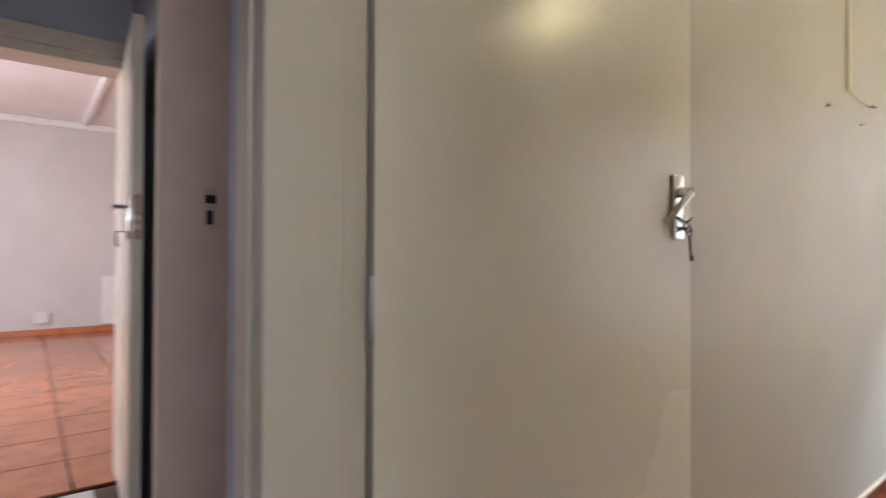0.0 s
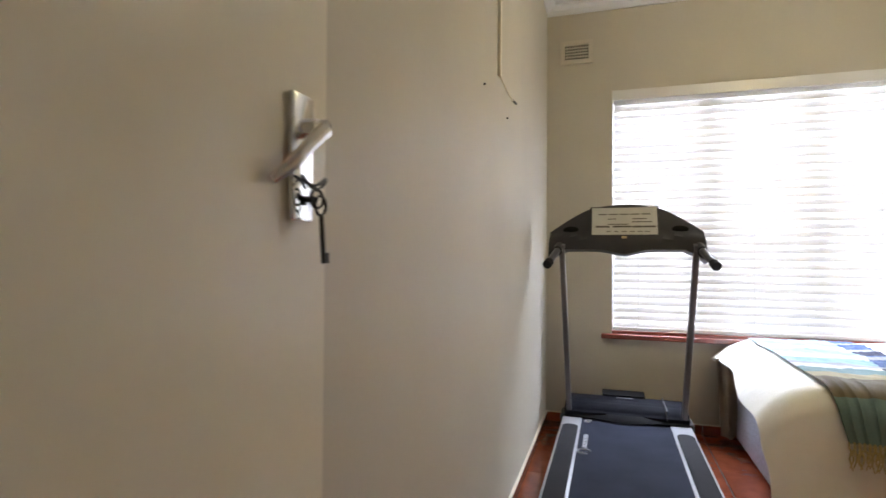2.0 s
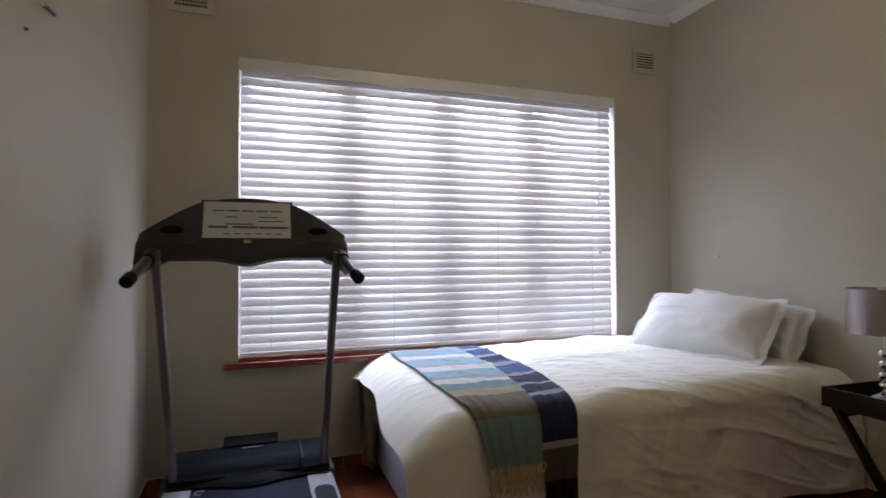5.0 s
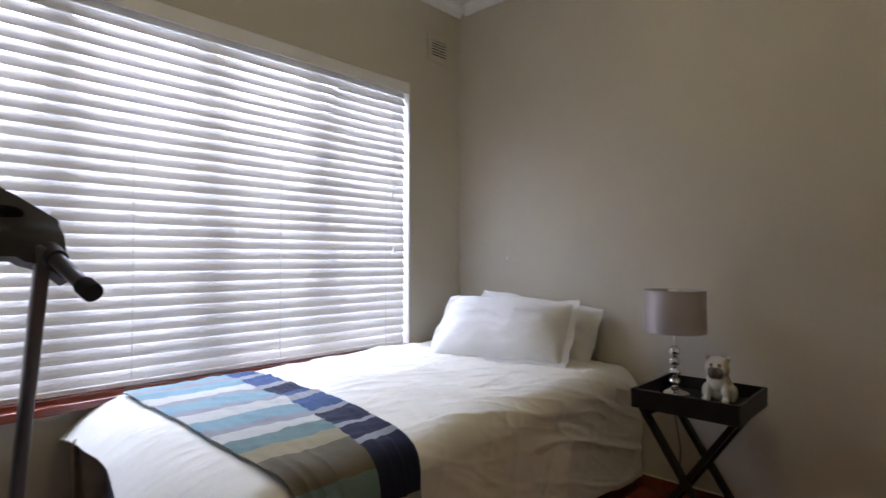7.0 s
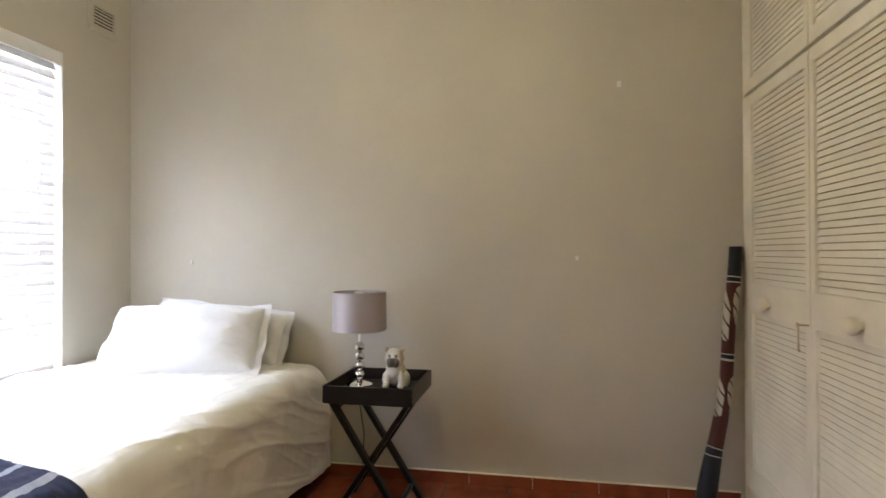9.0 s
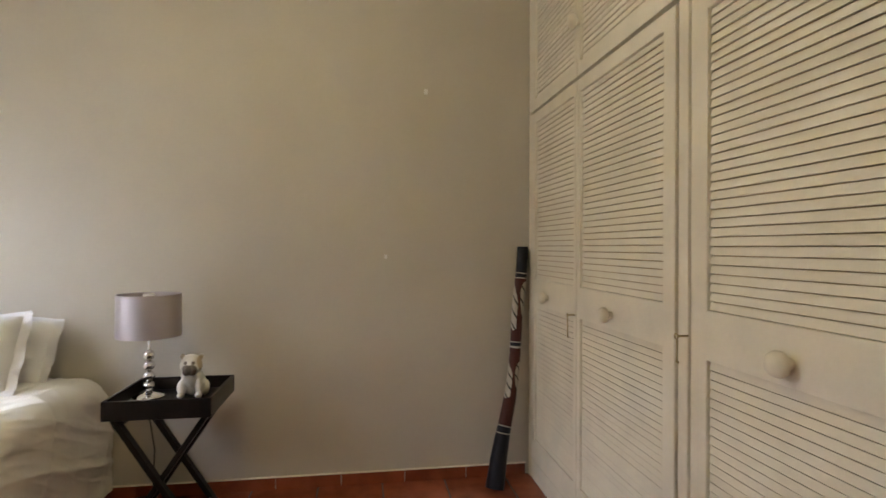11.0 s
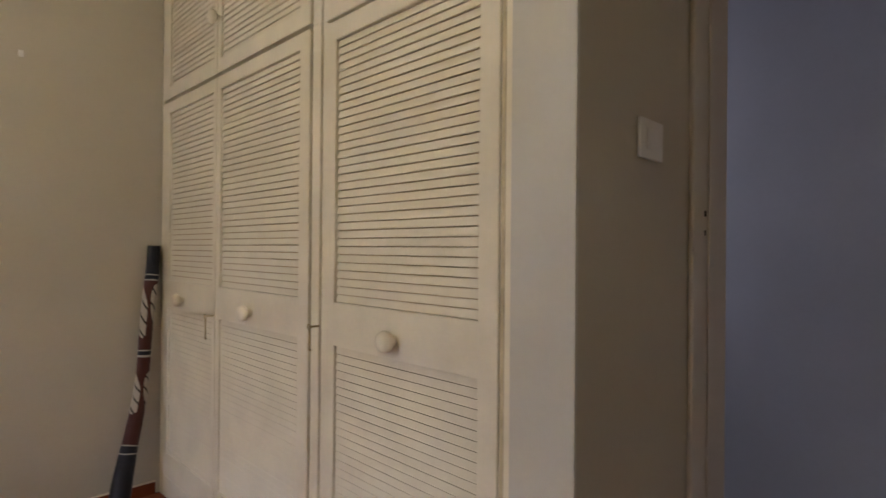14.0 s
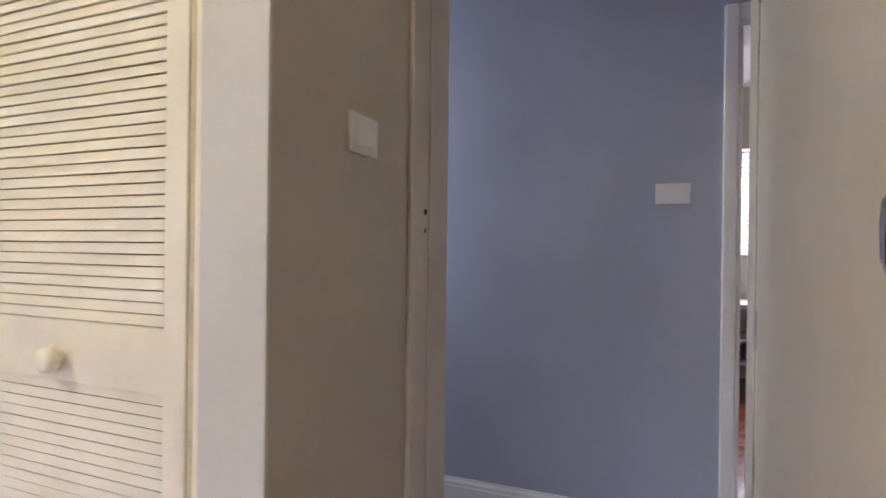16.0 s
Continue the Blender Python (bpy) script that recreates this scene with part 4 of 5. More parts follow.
part("bulb", ball(bmesh.new(), (LX, LY, 0.90), 0.028, 0.028, 0.04), M_TRIM, lamp, smooth=True)
part("finial_ring", turned(bmesh.new(), (LX, LY, 0.968), [(0.02, 0), (0.024, 0.008), (0.02, 0.014)], 18), M_TRIM, lamp, smooth=True)
cord = swept(bmesh.new(), [(2.92, 2.56, 0.545), (2.99, 2.58, 0.60), (3.02, 2.59, 0.60), (3.03, 2.60, 0.46), (3.06, 2.58, 0.25), (3.09, 2.60, 0.03), (3.10, 2.75, 0.006)], 0.003, 6)
part("cord", cord, M_BLACKPL, lamp, smooth=True)

# ---- figurine: one plain shape ----
def figurine():
    bm = bmesh.new()
    x, y, z = 2.875, 2.362, 0.5425
    for c, r in (((0.014, 0, 0.052), (0.050, 0.058, 0.054)), ((-0.014, 0, 0.076), (0.038, 0.050, 0.046)), ((-0.018, 0, 0.128), (0.040, 0.050, 0.036)), ((-0.020, 0.022, 0.120), (0.034, 0.032, 0.030)), ((-0.020, -0.022, 0.120), (0.034, 0.032, 0.030)),
                 ((-0.048, 0, 0.106), (0.022, 0.036, 0.020)), ((-0.052, 0.016, 0.098), (0.016, 0.018, 0.014)), ((-0.052, -0.016, 0.098), (0.016, 0.018, 0.014)), ((-0.034, -0.040, 0.034), (0.018, 0.018, 0.038)), ((-0.034, 0.040, 0.034), (0.018, 0.018, 0.038)),
                 ((-0.050, -0.042, 0.010), (0.022, 0.019, 0.011)), ((-0.050, 0.042, 0.010), (0.022, 0.019, 0.011)), ((0.006, -0.058, 0.030), (0.036, 0.022, 0.032)),
                 ((0.006, 0.056, 0.030), (0.036, 0.020, 0.030)), ((-0.010, -0.044, 0.154), (0.009, 0.013, 0.012)), ((-0.010, 0.044, 0.154), (0.009, 0.013, 0.012))):
        ball(bm, (x + 0.85 * c[0], y + 0.85 * c[1], z + 1.1 * c[2]), 0.85 * r[0], 0.85 * r[1], 1.1 * r[2], n=18)
    m = material("glazed_figurine", (0.66, 0.62, 0.54), 0.3, var=0.06, scale=30, bump=0.02, coat=0.3)
    nt, b = shader(m)
    geo = nt.nodes.new("ShaderNodeNewGeometry")
    src = b.inputs["Base Color"].links[0].from_socket
    for centre, radius, colour in (((-0.050, 0.014, 0.118), 0.021, (0.05, 0.025, 0.015)), ((-0.050, -0.014, 0.118), 0.021, (0.05, 0.035, 0.02)), ((-0.050, 0.030, 0.108), 0.011, (0.08, 0.04, 0.025)), ((-0.050, -0.030, 0.108), 0.011, (0.08, 0.04, 0.025)),
                                   ((0.004, -0.052, 0.142), 0.030, (0.40, 0.29, 0.15)), ((0.004, 0.050, 0.165), 0.018, (0.28, 0.19, 0.10)), ((-0.042, -0.020, 0.148), 0.008, (0.06, 0.035, 0.02)), ((-0.042, 0.020, 0.148), 0.008, (0.06, 0.035, 0.02))):
        d = nt.nodes.new("ShaderNodeVectorMath")
        d.operation = "DISTANCE"
        d.inputs[1].default_value = (x + 0.85 * centre[0] - 0.014, y + 0.85 * centre[1], z + 1.0 * centre[2])
        nt.links.new(geo.outputs["Position"], d.inputs[0])
        rg = nt.nodes.new("ShaderNodeMapRange")
        rg.inputs[1].default_value, rg.inputs[2].default_value = radius, radius * 1.25
        rg.inputs[3].default_value, rg.inputs[4].default_value = 0.85, 0.0
        nt.links.new(d.outputs["Value"], rg.inputs[0])
        mx = nt.nodes.new("ShaderNodeMix")
        mx.data_type = "RGBA"
        mx.inputs[7].default_value = (*colour, 1)
        nt.links.new(rg.outputs[0], mx.inputs[0])
        nt.links.new(src, mx.inputs[6])
        src = mx.outputs[2]
    nt.links.new(src, b.inputs["Base Color"])
    ob = solid("figurine", bm, m, "cream ceramic sitting dog figurine on the tray table", "figurine", smooth=True)
    r = ob.modifiers.new("blend", "REMESH")
    r.mode, r.voxel_size, r.use_smooth_shade = "VOXEL", 0.0035, True
    s = ob.modifiers.new("soften", "SMOOTH")
    s.iterations, s.factor = 4, 0.6


figurine()

# ---- painted wind instrument ----
def didgeridoo():
    pts, rad = [], []
    for k in range(61):
        t = k / 60
        q = 1 - t
        pts.append(Vector((3.100 - 0.105 * q ** 2.6, 0.832 + 0.165 * q ** 1.8 + 0.006 * math.sin(11 * t), 1.185 * t)))
        rad.append(0.046 - 0.012 * min(1, t / 0.25) - 0.007 * t + 0.002 * math.sin(9 * t))
    NIGHT, RED, WHITE = (0.012, 0.013, 0.022), (0.085, 0.021, 0.015), (0.60, 0.55, 0.46)

    def shapes(nt, sep, col):
        """Long pale lozenges with dark hatching on the red field."""
        for v0, lv, u0 in ((0.745, 0.115, 0.30), (0.43, 0.085, 0.30)):
            for du in (0.0, 0.5):
                du_n = nt.nodes.new("ShaderNodeMath")
                du_n.operation = "SUBTRACT"
                du_n.inputs[1].default_value = (u0 + du) % 1.0
                nt.links.new(sep.outputs[0], du_n.inputs[0])
                dv = nt.nodes.new("ShaderNodeMath")
                dv.operation = "SUBTRACT"
                dv.inputs[1].default_value = v0
                nt.links.new(sep.outputs[1], dv.inputs[0])
                uu = nt.nodes.new("ShaderNodeMath")
                uu.operation = "MULTIPLY"
                uu.inputs[1].default_value = 1 / 0.24
                sk = nt.nodes.new("ShaderNodeMath")
                sk.operation = "MULTIPLY_ADD"
                sk.inputs[1].default_value = 1.3
                nt.links.new(dv.outputs[0], sk.inputs[0])
                nt.links.new(du_n.outputs[0], sk.inputs[2])
                nt.links.new(sk.outputs[0], uu.inputs[0])
                vv = nt.nodes.new("ShaderNodeMath")
                vv.operation = "MULTIPLY"
                vv.inputs[1].default_value = 1 / lv
                nt.links.new(dv.outputs[0], vv.inputs[0])
                cb = nt.nodes.new("ShaderNodeCombineXYZ")
                nt.links.new(uu.outputs[0], cb.inputs[0])
                nt.links.new(vv.outputs[0], cb.inputs[1])
                ln = nt.nodes.new("ShaderNodeVectorMath")
                ln.operation = "LENGTH"
                nt.links.new(cb.outputs[0], ln.inputs[0])
                inside = nt.nodes.new("ShaderNodeMath")
                inside.operation = "LESS_THAN"
                inside.inputs[1].default_value = 0.92
                nt.links.new(ln.outputs["Value"], inside.inputs[0])
                wv = nt.nodes.new("ShaderNodeMath")
                wv.operation = "SINE"
                wm = nt.nodes.new("ShaderNodeMath")
                wm.operation = "MULTIPLY_ADD"
                wm.inputs[1].default_value = 10.0
                nt.links.new(vv.outputs[0], wm.inputs[0])
                us = nt.nodes.new("ShaderNodeMath")
                us.operation = "MULTIPLY"
                us.inputs[1].default_value = 5.0
                nt.links.new(uu.outputs[0], us.inputs[0])
                nt.links.new(us.outputs[0], wm.inputs[2])
                nt.links.new(wm.outputs[0], wv.inputs[0])
                gt = nt.nodes.new("ShaderNodeMath")
                gt.operation = "GREATER_THAN"
                gt.inputs[1].default_value = -0.82
                nt.links.new(wv.outputs[0], gt.inputs[0])
                both = nt.nodes.new("ShaderNodeMix")
                both.data_type = "RGBA"
                both.inputs[6].default_value = (0.03, 0.022, 0.02, 1)
                both.inputs[7].default_value = (*WHITE, 1)
                nt.links.new(gt.outputs[0], both.inputs[0])
                mx = nt.nodes.new("ShaderNodeMix")
                mx.data_type = "RGBA"
                nt.links.new(inside.outputs[0], mx.inputs[0])
                nt.links.new(col, mx.inputs[6])
                nt.links.new(both.outputs[2], mx.inputs[7])
                col = mx.outputs[2]
        return col

    m = bands("painted_wood", [(0.0, NIGHT), (0.215, WHITE), (0.221, NIGHT), (0.243, WHITE), (0.249, RED), (0.57, WHITE), (0.575, NIGHT), (0.592, WHITE), (0.597, RED), (0.865, WHITE), (0.870, NIGHT), (0.885, WHITE), (0.890, NIGHT)], 0.4, 0.08, extra=shapes)
    solid("didgeridoo", swept(bmesh.new(), pts, rad, 24, uv=True), m, "dark painted wooden didgeridoo leaning in the corner", "didgeridoo", smooth=True)


didgeridoo()

# ---- treadmill ----
tread = thing("treadmill", (0.48, 3.0, 0.0), "charcoal folding treadmill with a console facing the room", "treadmill")
TL, TR = 0.152, 0.815
YH = 3.47
part("belt", boxed(TL + 0.105, TR - 0.105, 2.12, YH + 0.05, 0.178, 0.186, 0.002), M_BELT, tread, "worn blue-black running belt")
part("deck", boxed(TL + 0.02, TR - 0.02, 2.10, YH + 0.05, 0.10, 0.176, 0.006), M_BLACKPL, tread)
for x0 in (TL, TR - 0.108):
    part("side_rail", boxed(x0, x0 + 0.108, 2.06, YH + 0.01, 0.085, 0.190, 0.010), M_SILVERPL, tread, "silver side rail", True)
    cap = [(x0 + 0.054 + 0.040 * math.cos(a), YH - 0.20 + 0.045 * math.sin(a)) for a in np.linspace(0, math.pi, 13)]
    part("foot_pad", extruded(bmesh.new(), cap + [(x0 + 0.014, 2.12), (x0 + 0.094, 2.12)], 0.1905, 0.196, "z"), M_RUBBER, tread, "ribbed rubber foot pad")
hood = [(YH - 0.005, 0.10), (YH + 0.36, 0.10), (YH + 0.37, 0.20), (YH + 0.28, 0.255), (YH + 0.10, 0.262), (YH + 0.01, 0.235), (YH - 0.012, 0.205)]
bm = extruded(bmesh.new(), hood, TL + 0.01, TR - 0.01, "x")
bmesh.ops.bevel(bm, geom=[e for e in bm.edges if abs(e.verts[0].co.x - e.verts[1].co.x) > 0.1], offset=0.018, segments=3, affect="EDGES")
part("motor_hood", bm, M_HOOD, tread, "blue-black motor hood", True)


def lip_at(u, v):
    x = TL + 0.012 + (TR - TL - 0.024) * u
    swell = math.exp(-((u - 0.5) / 0.20) ** 2)
    return (x, YH - 0.016 - 0.055 * swell + 0.05 * v, 0.196 + (0.016 + 0.014 * swell) * v ** 0.7)


part("hood_lip", sheet(bmesh.new(), lip_at, 40, 6, 0.006), M_RECESS, tread, "black curved hood lip", True)
part("hood_seam", boxed(TR - 0.125, TR - 0.119, YH - 0.014, YH + 0.28, 0.215, 0.2645), M_BLACKPL, tread)
part("hood_badge", boxed(0.44, 0.53, YH + 0.195, YH + 0.203, 0.262, 0.2655), M_WHITEINK, tread)
for k in range(9):
    part("belt_print", boxed(TL + 0.128, TL + 0.150, YH - 0.30 - 0.022 * k, YH - 0.286 - 0.022 * k, 0.1862, 0.1868), M_WHITEINK, tread, "" if k else "pale print on the belt")
for yy, r in ((YH - 0.055, 0.018), (YH - 0.53, 0.030)):
    bm = swept(bmesh.new(), [(TL + 0.140 + r * math.cos(a), yy + r * math.sin(a), 0.1868) for a in np.linspace(0.4, 5.2, 15)], 0.0035, 6)
    part("belt_emblem", bm, M_WHITEINK, tread)
for x, s in ((TL + 0.012, 1), (TR - 0.012, -1)):
    bm = bar(bmesh.new(), (x + s * 0.024, YH + 0.06, 0.12), (x + s * 0.004, 3.19, 1.14), 0.042, 0.028, (1, 0, 0), 0.006)
    part("post", bm, M_POST, tread, "grey metal post", True)
    part("post_bracket", boxed(x - 0.026, x + 0.026, YH, YH + 0.14, 0.03, 0.20, 0.008), M_BLACKPL, tread)
    bm = swept(bmesh.new(), [(x - s * 0.002, 3.25, 1.14), (x - s * 0.018, 3.16, 1.105), (x - s * 0.034, 3.09, 1.070), (x - s * 0.047, 3.03, 1.045)], [0.017, 0.017, 0.0165, 0.0165], 16)
    grip = part("handlebar", bm, M_BAR, tread, "dark grey handlebar", True)
    part("grip_cap", rod(bmesh.new(), (x - s * 0.043, 3.045, 1.052), (x - s * 0.051, 3.012, 1.037), 0.0215, 0.0215, 20), M_RUBBER, grip, "black rubber end cap", True)
    part("collar", swept(bmesh.new(), [(x - s * 0.006, 3.22, 1.135), (x - s * 0.016, 3.165, 1.108)], 0.024, 16), M_BLACKPL, tread, smooth=True)

CX = 0.4715


def arch(x):
    """Upper edge of the console across its width."""
    a = abs(x - CX)
    if a < 0.165:
        return 1.352 - 0.022 * (a / 0.165) ** 2
    k = min(1.0, (a - 0.165) / 0.205)
    return 1.330 - 0.125 * k ** 1.25


def under(x):
    a = abs(x - CX)
    z = 1.105 - 0.022 * math.exp(-(a / 0.075) ** 2)
    return z + (0.010 if a < 0.28 else -0.05 * ((a - 0.28) / 0.09) ** 2)


def lean(z):
    """The console leans away towards its top."""
    return 3.22 + (z - 1.1) * 0.52


bm = bmesh.new()
cols = 48
front, back = [], []
for i in range(cols + 1):
    x = CX - 0.37 + 0.74 * i / cols
    zt, zb = arch(x), under(x)
    rf, rb = [], []
    for j in range(9):
        z = zb + (zt - zb) * j / 8
        bulge = 0.018 * math.sin(math.pi * j / 8)
        lip = 0.030 if z < 1.185 else 0.0
        rf.append(bm.verts.new((x, lean(z) - bulge - lip, z)))
        rb.append(bm.verts.new((x, lean(z) + 0.060 + bulge, z - 0.012)))
    front.append(rf)
    back.append(rb)
for i in range(cols):
    for j in range(8):
        bm.faces.new((front[i][j], front[i + 1][j], front[i + 1][j + 1], front[i][j + 1]))
        bm.faces.new((back[i][j + 1], back[i + 1][j + 1], back[i + 1][j], back[i][j]))
    bm.faces.new((front[i][8], front[i + 1][8], back[i + 1][8], back[i][8]))
    bm.faces.new((back[i][0], back[i + 1][0], front[i + 1][0], front[i][0]))
for col_a, col_b in ((front[0], back[0]), (back[-1], front[-1])):
    for j in range(8):
        bm.faces.new((col_a[j], col_a[j + 1], col_b[j + 1], col_b[j]))
bmesh.ops.recalc_face_normals(bm, faces=bm.faces[:])
console = part("console", bm, M_CONSOLE, tread, "charcoal moulded console", True)


def on_console(x, z, out):
    return Vector((x, lean(z) - 0.020 - out, z))


def plate_on(name, x0, x1, z0, z1, out, thick, mat, label=""):
    bm = bmesh.new()
    vs = [bm.verts.new(on_console(x, z, out + d)) for d in (0, thick) for x, z in ((x0, z0), (x1, z0), (x1, z1), (x0, z1))]
    for f in ((0, 1, 2, 3), (7, 6, 5, 4), (0, 4, 5, 1), (1, 5, 6, 2), (2, 6, 7, 3), (3, 7, 4, 0)):
        bm.faces.new([vs[k] for k in f])
    bmesh.ops.recalc_face_normals(bm, faces=bm.faces[:])
    return part(name, bm, mat, console, label)


plate_on("panel_frame", CX - 0.168, CX + 0.168, 1.184, 1.338, 0.000, 0.004, M_BLACKPL)
plate_on("display_panel", CX - 0.158, CX + 0.158, 1.190, 1.332, 0.0045, 0.003, M_PANEL, "pale grey printed display panel")
for x in (-0.105, -0.052, 0.0, 0.052, 0.105):
    plate_on("display_window", CX + x - 0.022, CX + x + 0.022, 1.294, 1.300, 0.008, 0.001, M_INK)
for x, w_, z in ((-0.06, 0.02, 1.272), (0.075, 0.035, 1.272), (0.085, 0.048, 1.256), (-0.105, 0.034, 1.232), (-0.01, 0.045, 1.232), (0.095, 0.055, 1.231), (-0.03, 0.05, 1.244)):
    plate_on("printed_bar", CX + x - w_, CX + x + w_, z - (0.0048 if z < 1.235 else 0.0024), z + (0.0048 if z < 1.235 else 0.0024), 0.008, 0.001, M_INK)
for x in (-0.075, -0.038, 0.0, 0.038, 0.075, 0.11):
    plate_on("button", CX + x - 0.012, CX + x + 0.012, 1.204, 1.208, 0.008, 0.002, M_INK)
plate_on("key_slot", CX - 0.013, CX + 0.013, 1.170, 1.182, 0.028, 0.003, M_BRASS)
for s in (-1, 1):
    bm = bmesh.new()
    ball(bm, (0, 0, 0), 0.040, 0.009, 0.019, 20)
    bmesh.ops.transform(bm, matrix=Matrix.Translation(on_console(CX + s * 0.262, 1.216, -0.004)), verts=bm.verts[:])
    part("cup_holder", bm, M_RECESS, console, "dark cup holder recess", True)
solid("tablet_case", boxed(0.36, 0.60, 3.70, 3.84, 0.2625, 0.270, 0.003), M_RECESS, "flat black case lying on the treadmill hood", "case")


# ---- small fixtures ----
def wall_vent(x0, x1, z0, z1, slots):
    v = thing("wall_vent", ((x0 + x1) / 2, 4.0, z0), "cream plaster air brick vent high on the wall", "vent", "wall vents")
    m = 0.028
    bm = bmesh.new()
    box(bm, x0 - m, x0, 3.984, 3.9995, z0 - m, z1 + m, 0.002)
    box(bm, x1, x1 + m, 3.984, 3.9995, z0 - m, z1 + m, 0.002)
    box(bm, x0, x1, 3.984, 3.9995, z1, z1 + m, 0.002)
    box(bm, x0, x1, 3.984, 3.9995, z0 - m, z0, 0.002)
    part("frame", bm, M_WALL if slots else M_JAMB, v)
    # flat sheet behind the grille, coloured as the shade in its holes
    part("backing", boxed(x0, x1, 3.9965, 3.9995, z0, z1), M_HOLE_SHADE, v, "near-black sheet painted as the shaded openings")
    if slots:
        for k in range(6):
            z = z0 + (z1 - z0) * (k + 0.15) / 6
            part("slat", boxed(x0, x1, 3.990, 3.9962, z, z + 0.009, 0.001), M_WALL, v)
    else:
        for k in range(6):
            z = z0 + (z1 - z0) * k / 5
            part("grille_bar", boxed(x0, x1, 3.992, 3.9962, z - 0.003, z + 0.003), M_WALL, v)
        for k in range(10):
            x = x0 + (x1 - x0) * k / 9
            part("grille_bar", boxed(x - 0.0028, x + 0.0028, 3.9915, 3.9962, z0, z1), M_WALL, v)


wall_vent(0.114, 0.266, 2.370, 2.468, False)
wall_vent(2.870, 3.005, 2.360, 2.465, True)

cable = thing("cable_trunking", (0.004, 2.37, 1.78), "cream cable trunking with a loose wire end on the wall", "cable")
part("trunking", boxed(0.001, 0.013, 2.352, 2.372, 1.748, CEIL - 0.055, 0.002), M_CREAM, cable)
part("wire", swept(bmesh.new(), [(0.008, 2.362, 1.752), (0.010, 2.385, 1.743), (0.012, 2.45, 1.735), (0.010, 2.54, 1.731), (0.012, 2.64, 1.732)], 0.003, 6), M_CREAM, cable, smooth=True)
part("wire_end", rod(bmesh.new(), (0.012, 2.63, 1.732), (0.014, 2.69, 1.736), 0.005), M_IRON, cable)
for y, z in ((2.131, 1.65), (2.55, 1.64)):
    solid("wall_screw", rod(bmesh.new(), (0.0, y, z), (0.006, y, z), 0.0045, 0.003), M_IRON, "small dark screw standing out of the wall", "screw", "screws in the wall", smooth=True)
for y, z, r in ((1.325, 1.966, 0.009), (1.525, 1.133, 0.007), (3.605, 1.115, 0.006)):
    bm = boxed(3.128, 3.1395, y - r, y + r, z - r * 1.5, z + r * 1.5, 0.002)
    solid("wall_peg", bm, M_SWITCH, "small white picture peg on the wall", "peg", "picture pegs")


def switch_plate(name, bm, rocker, label):
    t = solid(name, bm, M_SWITCH, label, "light switch")
    part("rocker", rocker, M_TRIM, t)


switch_plate("light_switch", boxed(0.872, 0.8815, 0.415, 0.535, 1.385, 1.475, 0.003), boxed(0.8695, 0.8718, 0.445, 0.505, 1.405, 1.455, 0.001), "white square light switch on the short wall")
switch_plate("light_switch", boxed(0.137, 0.27, -0.8595, -0.850, 1.372, 1.456, 0.003), boxed(0.158, 0.25, -0.8498, -0.8475, 1.385, 1.443, 0.001), "white light switch on the blue hall wall")

# ceiling lamp that lights the bedroom
M_GLOW = bpy.data.materials.new("lit_opal_glass")
M_GLOW.use_nodes = True
_, gb = shader(M_GLOW)
gb.inputs["Base Color"].default_value = (0.8, 0.78, 0.7, 1)
gb.inputs["Emission Color"].default_value = (1.0, 0.86, 0.55, 1)
gb.inputs["Emission Strength"].default_value = 8.0
lightfit = thing("ceiling_light", (1.55, 2.35, CEIL), "round opal ceiling light, switched on", "ceiling light")
part("base", turned(bmesh.new(), (1.55, 2.35, CEIL - 0.025), [(0.13, 0.0), (0.13, 0.0245)], 32), M_TRIM, lightfit)
part("shade", turned(bmesh.new(), (1.55, 2.35, CEIL - 0.125), [(0.02, 0.0), (0.08, 0.012), (0.12, 0.045), (0.125, 0.098)], 32), M_GLOW, lightfit, "glowing opal glass shade", True)

# room at the end of the hall
heater = thing("wall_heater", (-8.09, 0.6, 0.1), "white slim panel heater low on the wall", "heater")
part("panel", boxed(-8.098, -8.05, 0.57, 0.86, 0.10, 0.76, 0.01), M_TRIM, heater)
part("control", boxed(-8.049, -8.045, 0.80, 0.84, 0.56, 0.70, 0.002), M_GREYPL, heater)
solid("wall_socket", boxed(-8.098, -8.06, -0.19, -0.02, 0.16, 0.30, 0.008), M_SWITCH, "white double wall socket box", "socket")

# room across the hall
desk = thing("desk", (-0.35, -3.8, 0), "white desk under the window across the hall", "desk")
part("desktop", boxed(-1.3, 0.35, -4.15, -3.55, 0.70, 0.74, 0.004), M_TRIM, desk)
for x in (-1.25, 0.30):
    for y in (-4.1, -3.6):
        part("leg", boxed(x - 0.025, x + 0.025, y - 0.025, y + 0.025, 0, 0.699, 0.003), M_TRIM, desk)
for z in (0.22, 0.42):
    part("shelf", boxed(-1.22, 0.27, -4.1, -3.6, z, z + 0.025, 0.002), M_TRIM, desk)
random.seed(3)
for k in range(7):
    x = -0.9 + 0.16 * k
    solid("storage_box", boxed(x, x + 0.12, -3.95, -3.68, 0.2455, 0.36 + 0.03 * random.random(), 0.004), M_BLACKPL if k % 2 else M_SILVERPL, "small storage box on the desk shelf", "box", "boxes on the desk shelf")
blind2 = thing("venetian_blind", (0.0, -4.25, 1.15), "white slatted blind in the room across the hall", "blind")
slat2 = finish(extruded(bmesh.new(), [(0.016, -0.018), (0.017, -0.017), (-0.016, 0.018), (-0.017, 0.017)], -0.86, 0.86, "x"), "slat", M_SLAT)
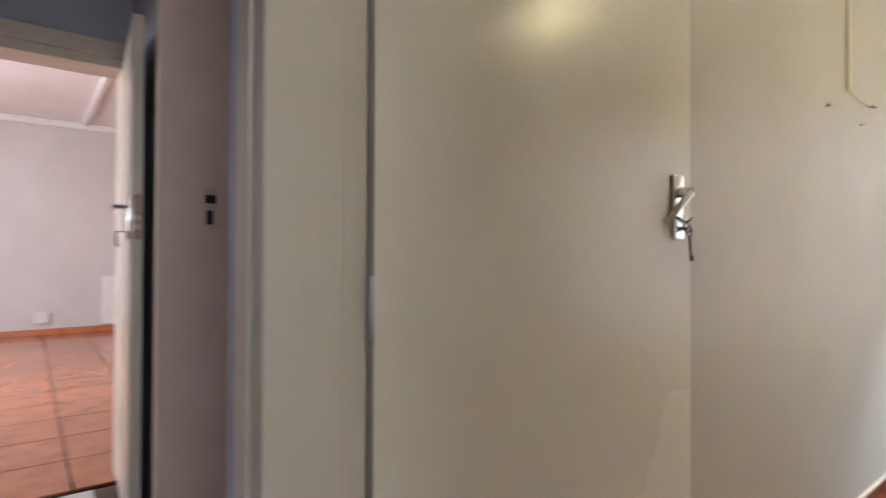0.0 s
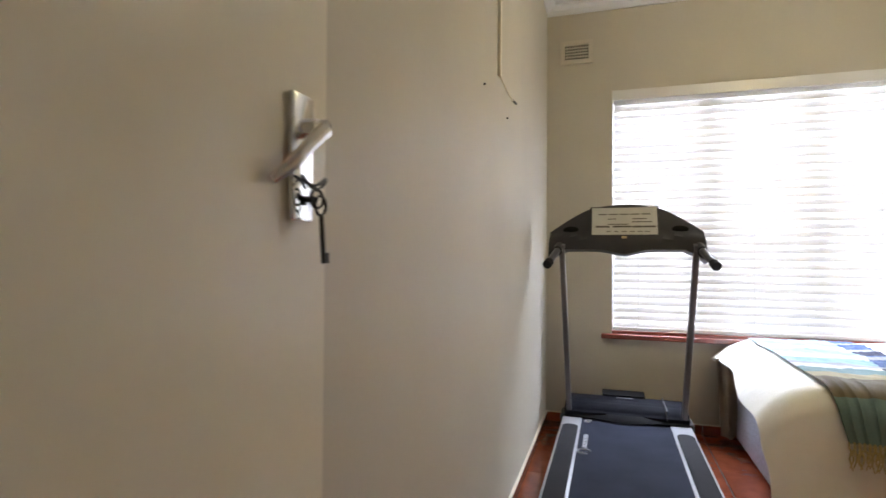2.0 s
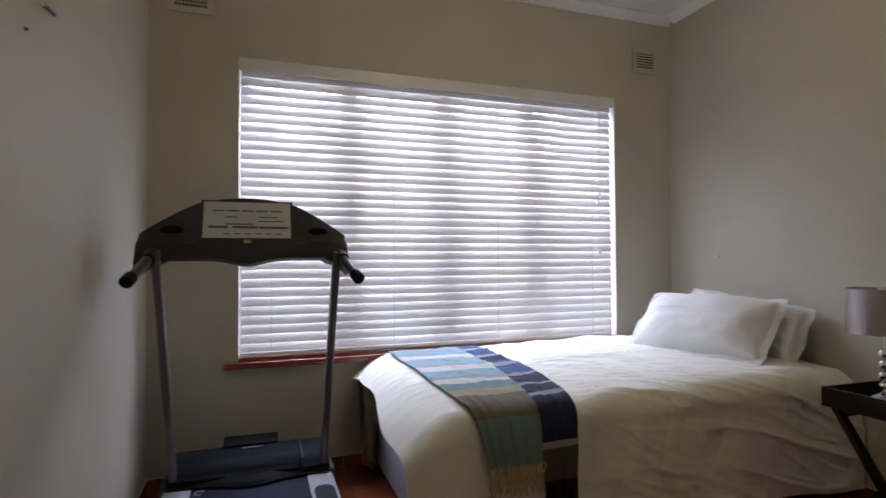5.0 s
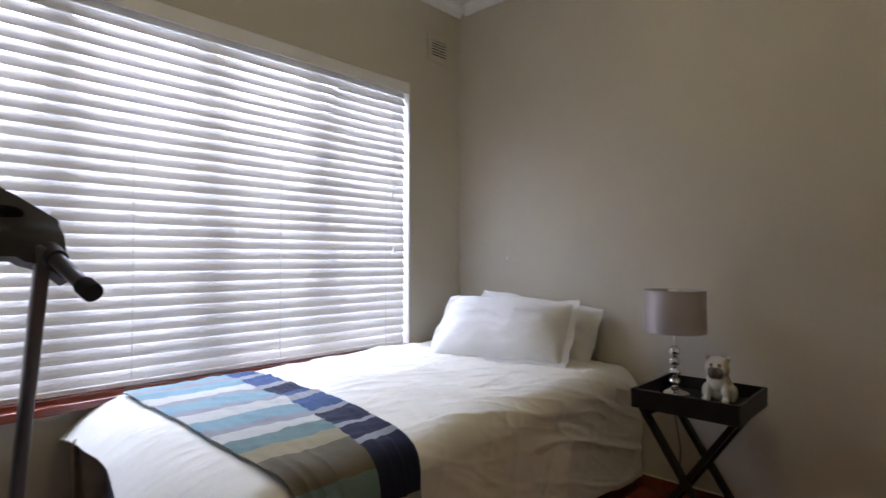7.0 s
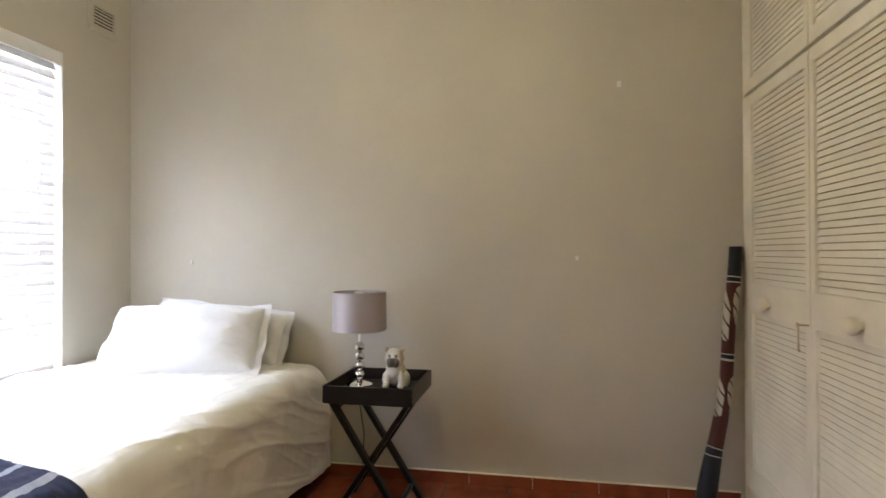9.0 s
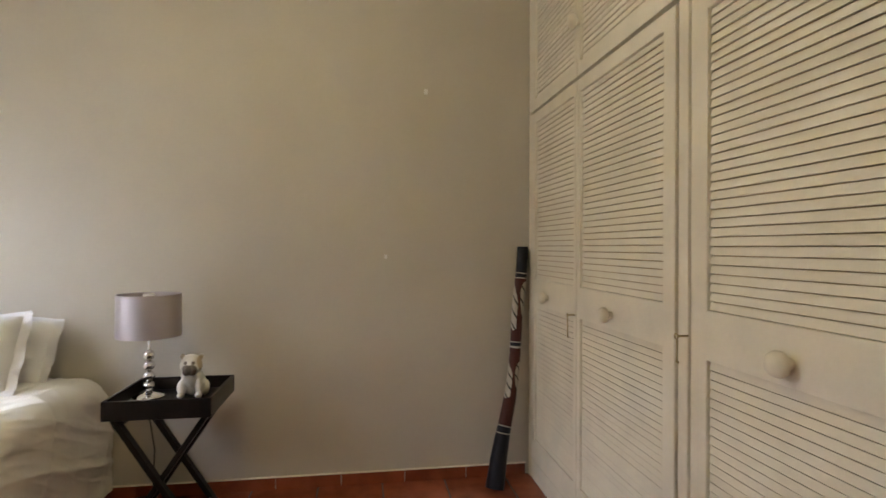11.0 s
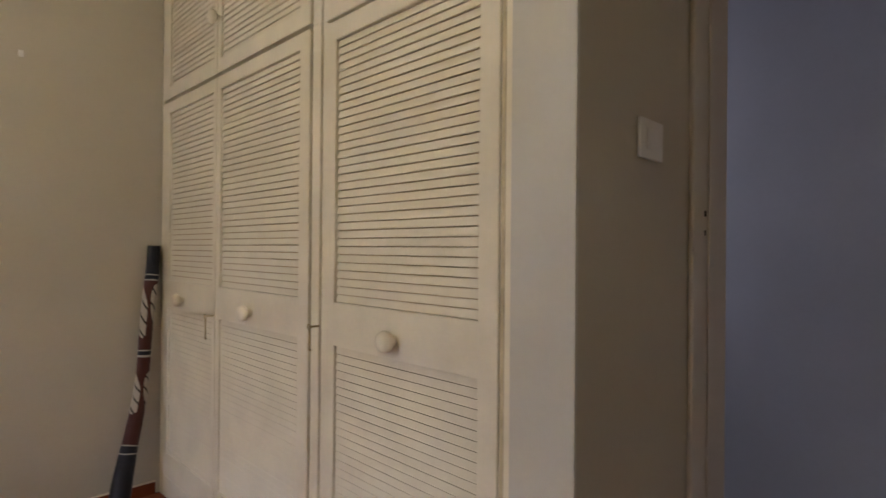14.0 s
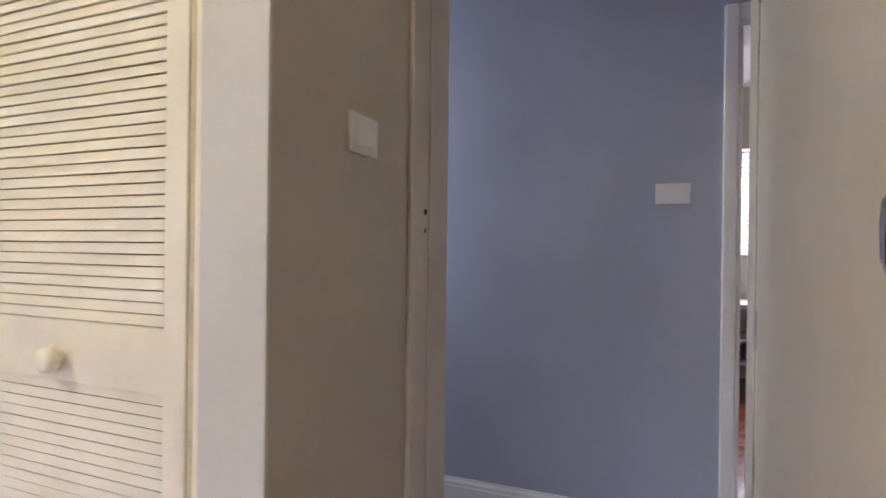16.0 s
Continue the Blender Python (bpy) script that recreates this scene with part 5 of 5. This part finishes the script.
for k in range(22):
    ob = new("slat", slat2)
    ob.parent = blind2
    ob.matrix_parent_inverse = Matrix.Translation(-Vector(blind2.location))
    ob.matrix_basis = pose(0.0, -4.25, 1.18 + k * 0.045)

# ---- tiles ----
def tile_floor(parent, mat, x0, x1, y0, y1, size, joint):
    bm = boxed(-size / 2 + joint / 2, size / 2 - joint / 2, -size / 2 + joint / 2, size / 2 - joint / 2, -0.010, 0.0)
    top = [e for e in bm.edges if e.verts[0].co.z > -0.001 and e.verts[1].co.z > -0.001]
    bmesh.ops.bevel(bm, geom=top, offset=0.002, segments=1, affect="EDGES")
    me = finish(bm, "tile", mat)
    nx, ny = round((x1 - x0) / size), round((y1 - y0) / size)
    for i in range(nx):
        for j in range(ny):
            ob = new("tile", me)
            ob.parent = parent
            ob.location = (x0 + size * (i + 0.5), y0 + size * (j + 0.5), random.uniform(-0.0006, 0.0006))


random.seed(11)
tile_floor(floor, M_TILE, 0.0, 3.14, -0.03, 4.0, 0.314, 0.007)
tile_floor(floor_west, M_TILE_ORANGE, -8.1, -2.36, -2.8, 2.8, 0.45, 0.010)


def skirting(name, axis, fixed, out, a0, a1, size=0.314):
    """A row of cut tiles along a wall, with a pale line of paint on top."""
    base = structure(name, boxed(*((fixed, fixed + out * 0.012, a0, a1) if axis == "y" else (a0, a1, fixed, fixed + out * 0.012)), 0.0585, 0.063), M_CREAM, "terracotta tile skirting with a cream painted top", "skirting")
    k = a0
    while k < a1 - 0.02:
        e = min(a1, k + size)
        lo, hi = sorted((fixed + out * 0.001, fixed + out * 0.011))
        bm = boxed(lo, hi, k + 0.0015, e - 0.0015, 0.001, 0.058, 0.001) if axis == "y" else boxed(k + 0.0015, e - 0.0015, lo, hi, 0.001, 0.058, 0.001)
        part("skirting_tile", bm, M_TILE, base)
        k = e


skirting("baseboard_west", "y", 0.0, 1, 1.03, 3.985)
skirting("baseboard_east", "y", 3.14, -1, 0.80, 3.985)
skirting("baseboard_north", "x", 4.0, -1, 0.0, 3.14)
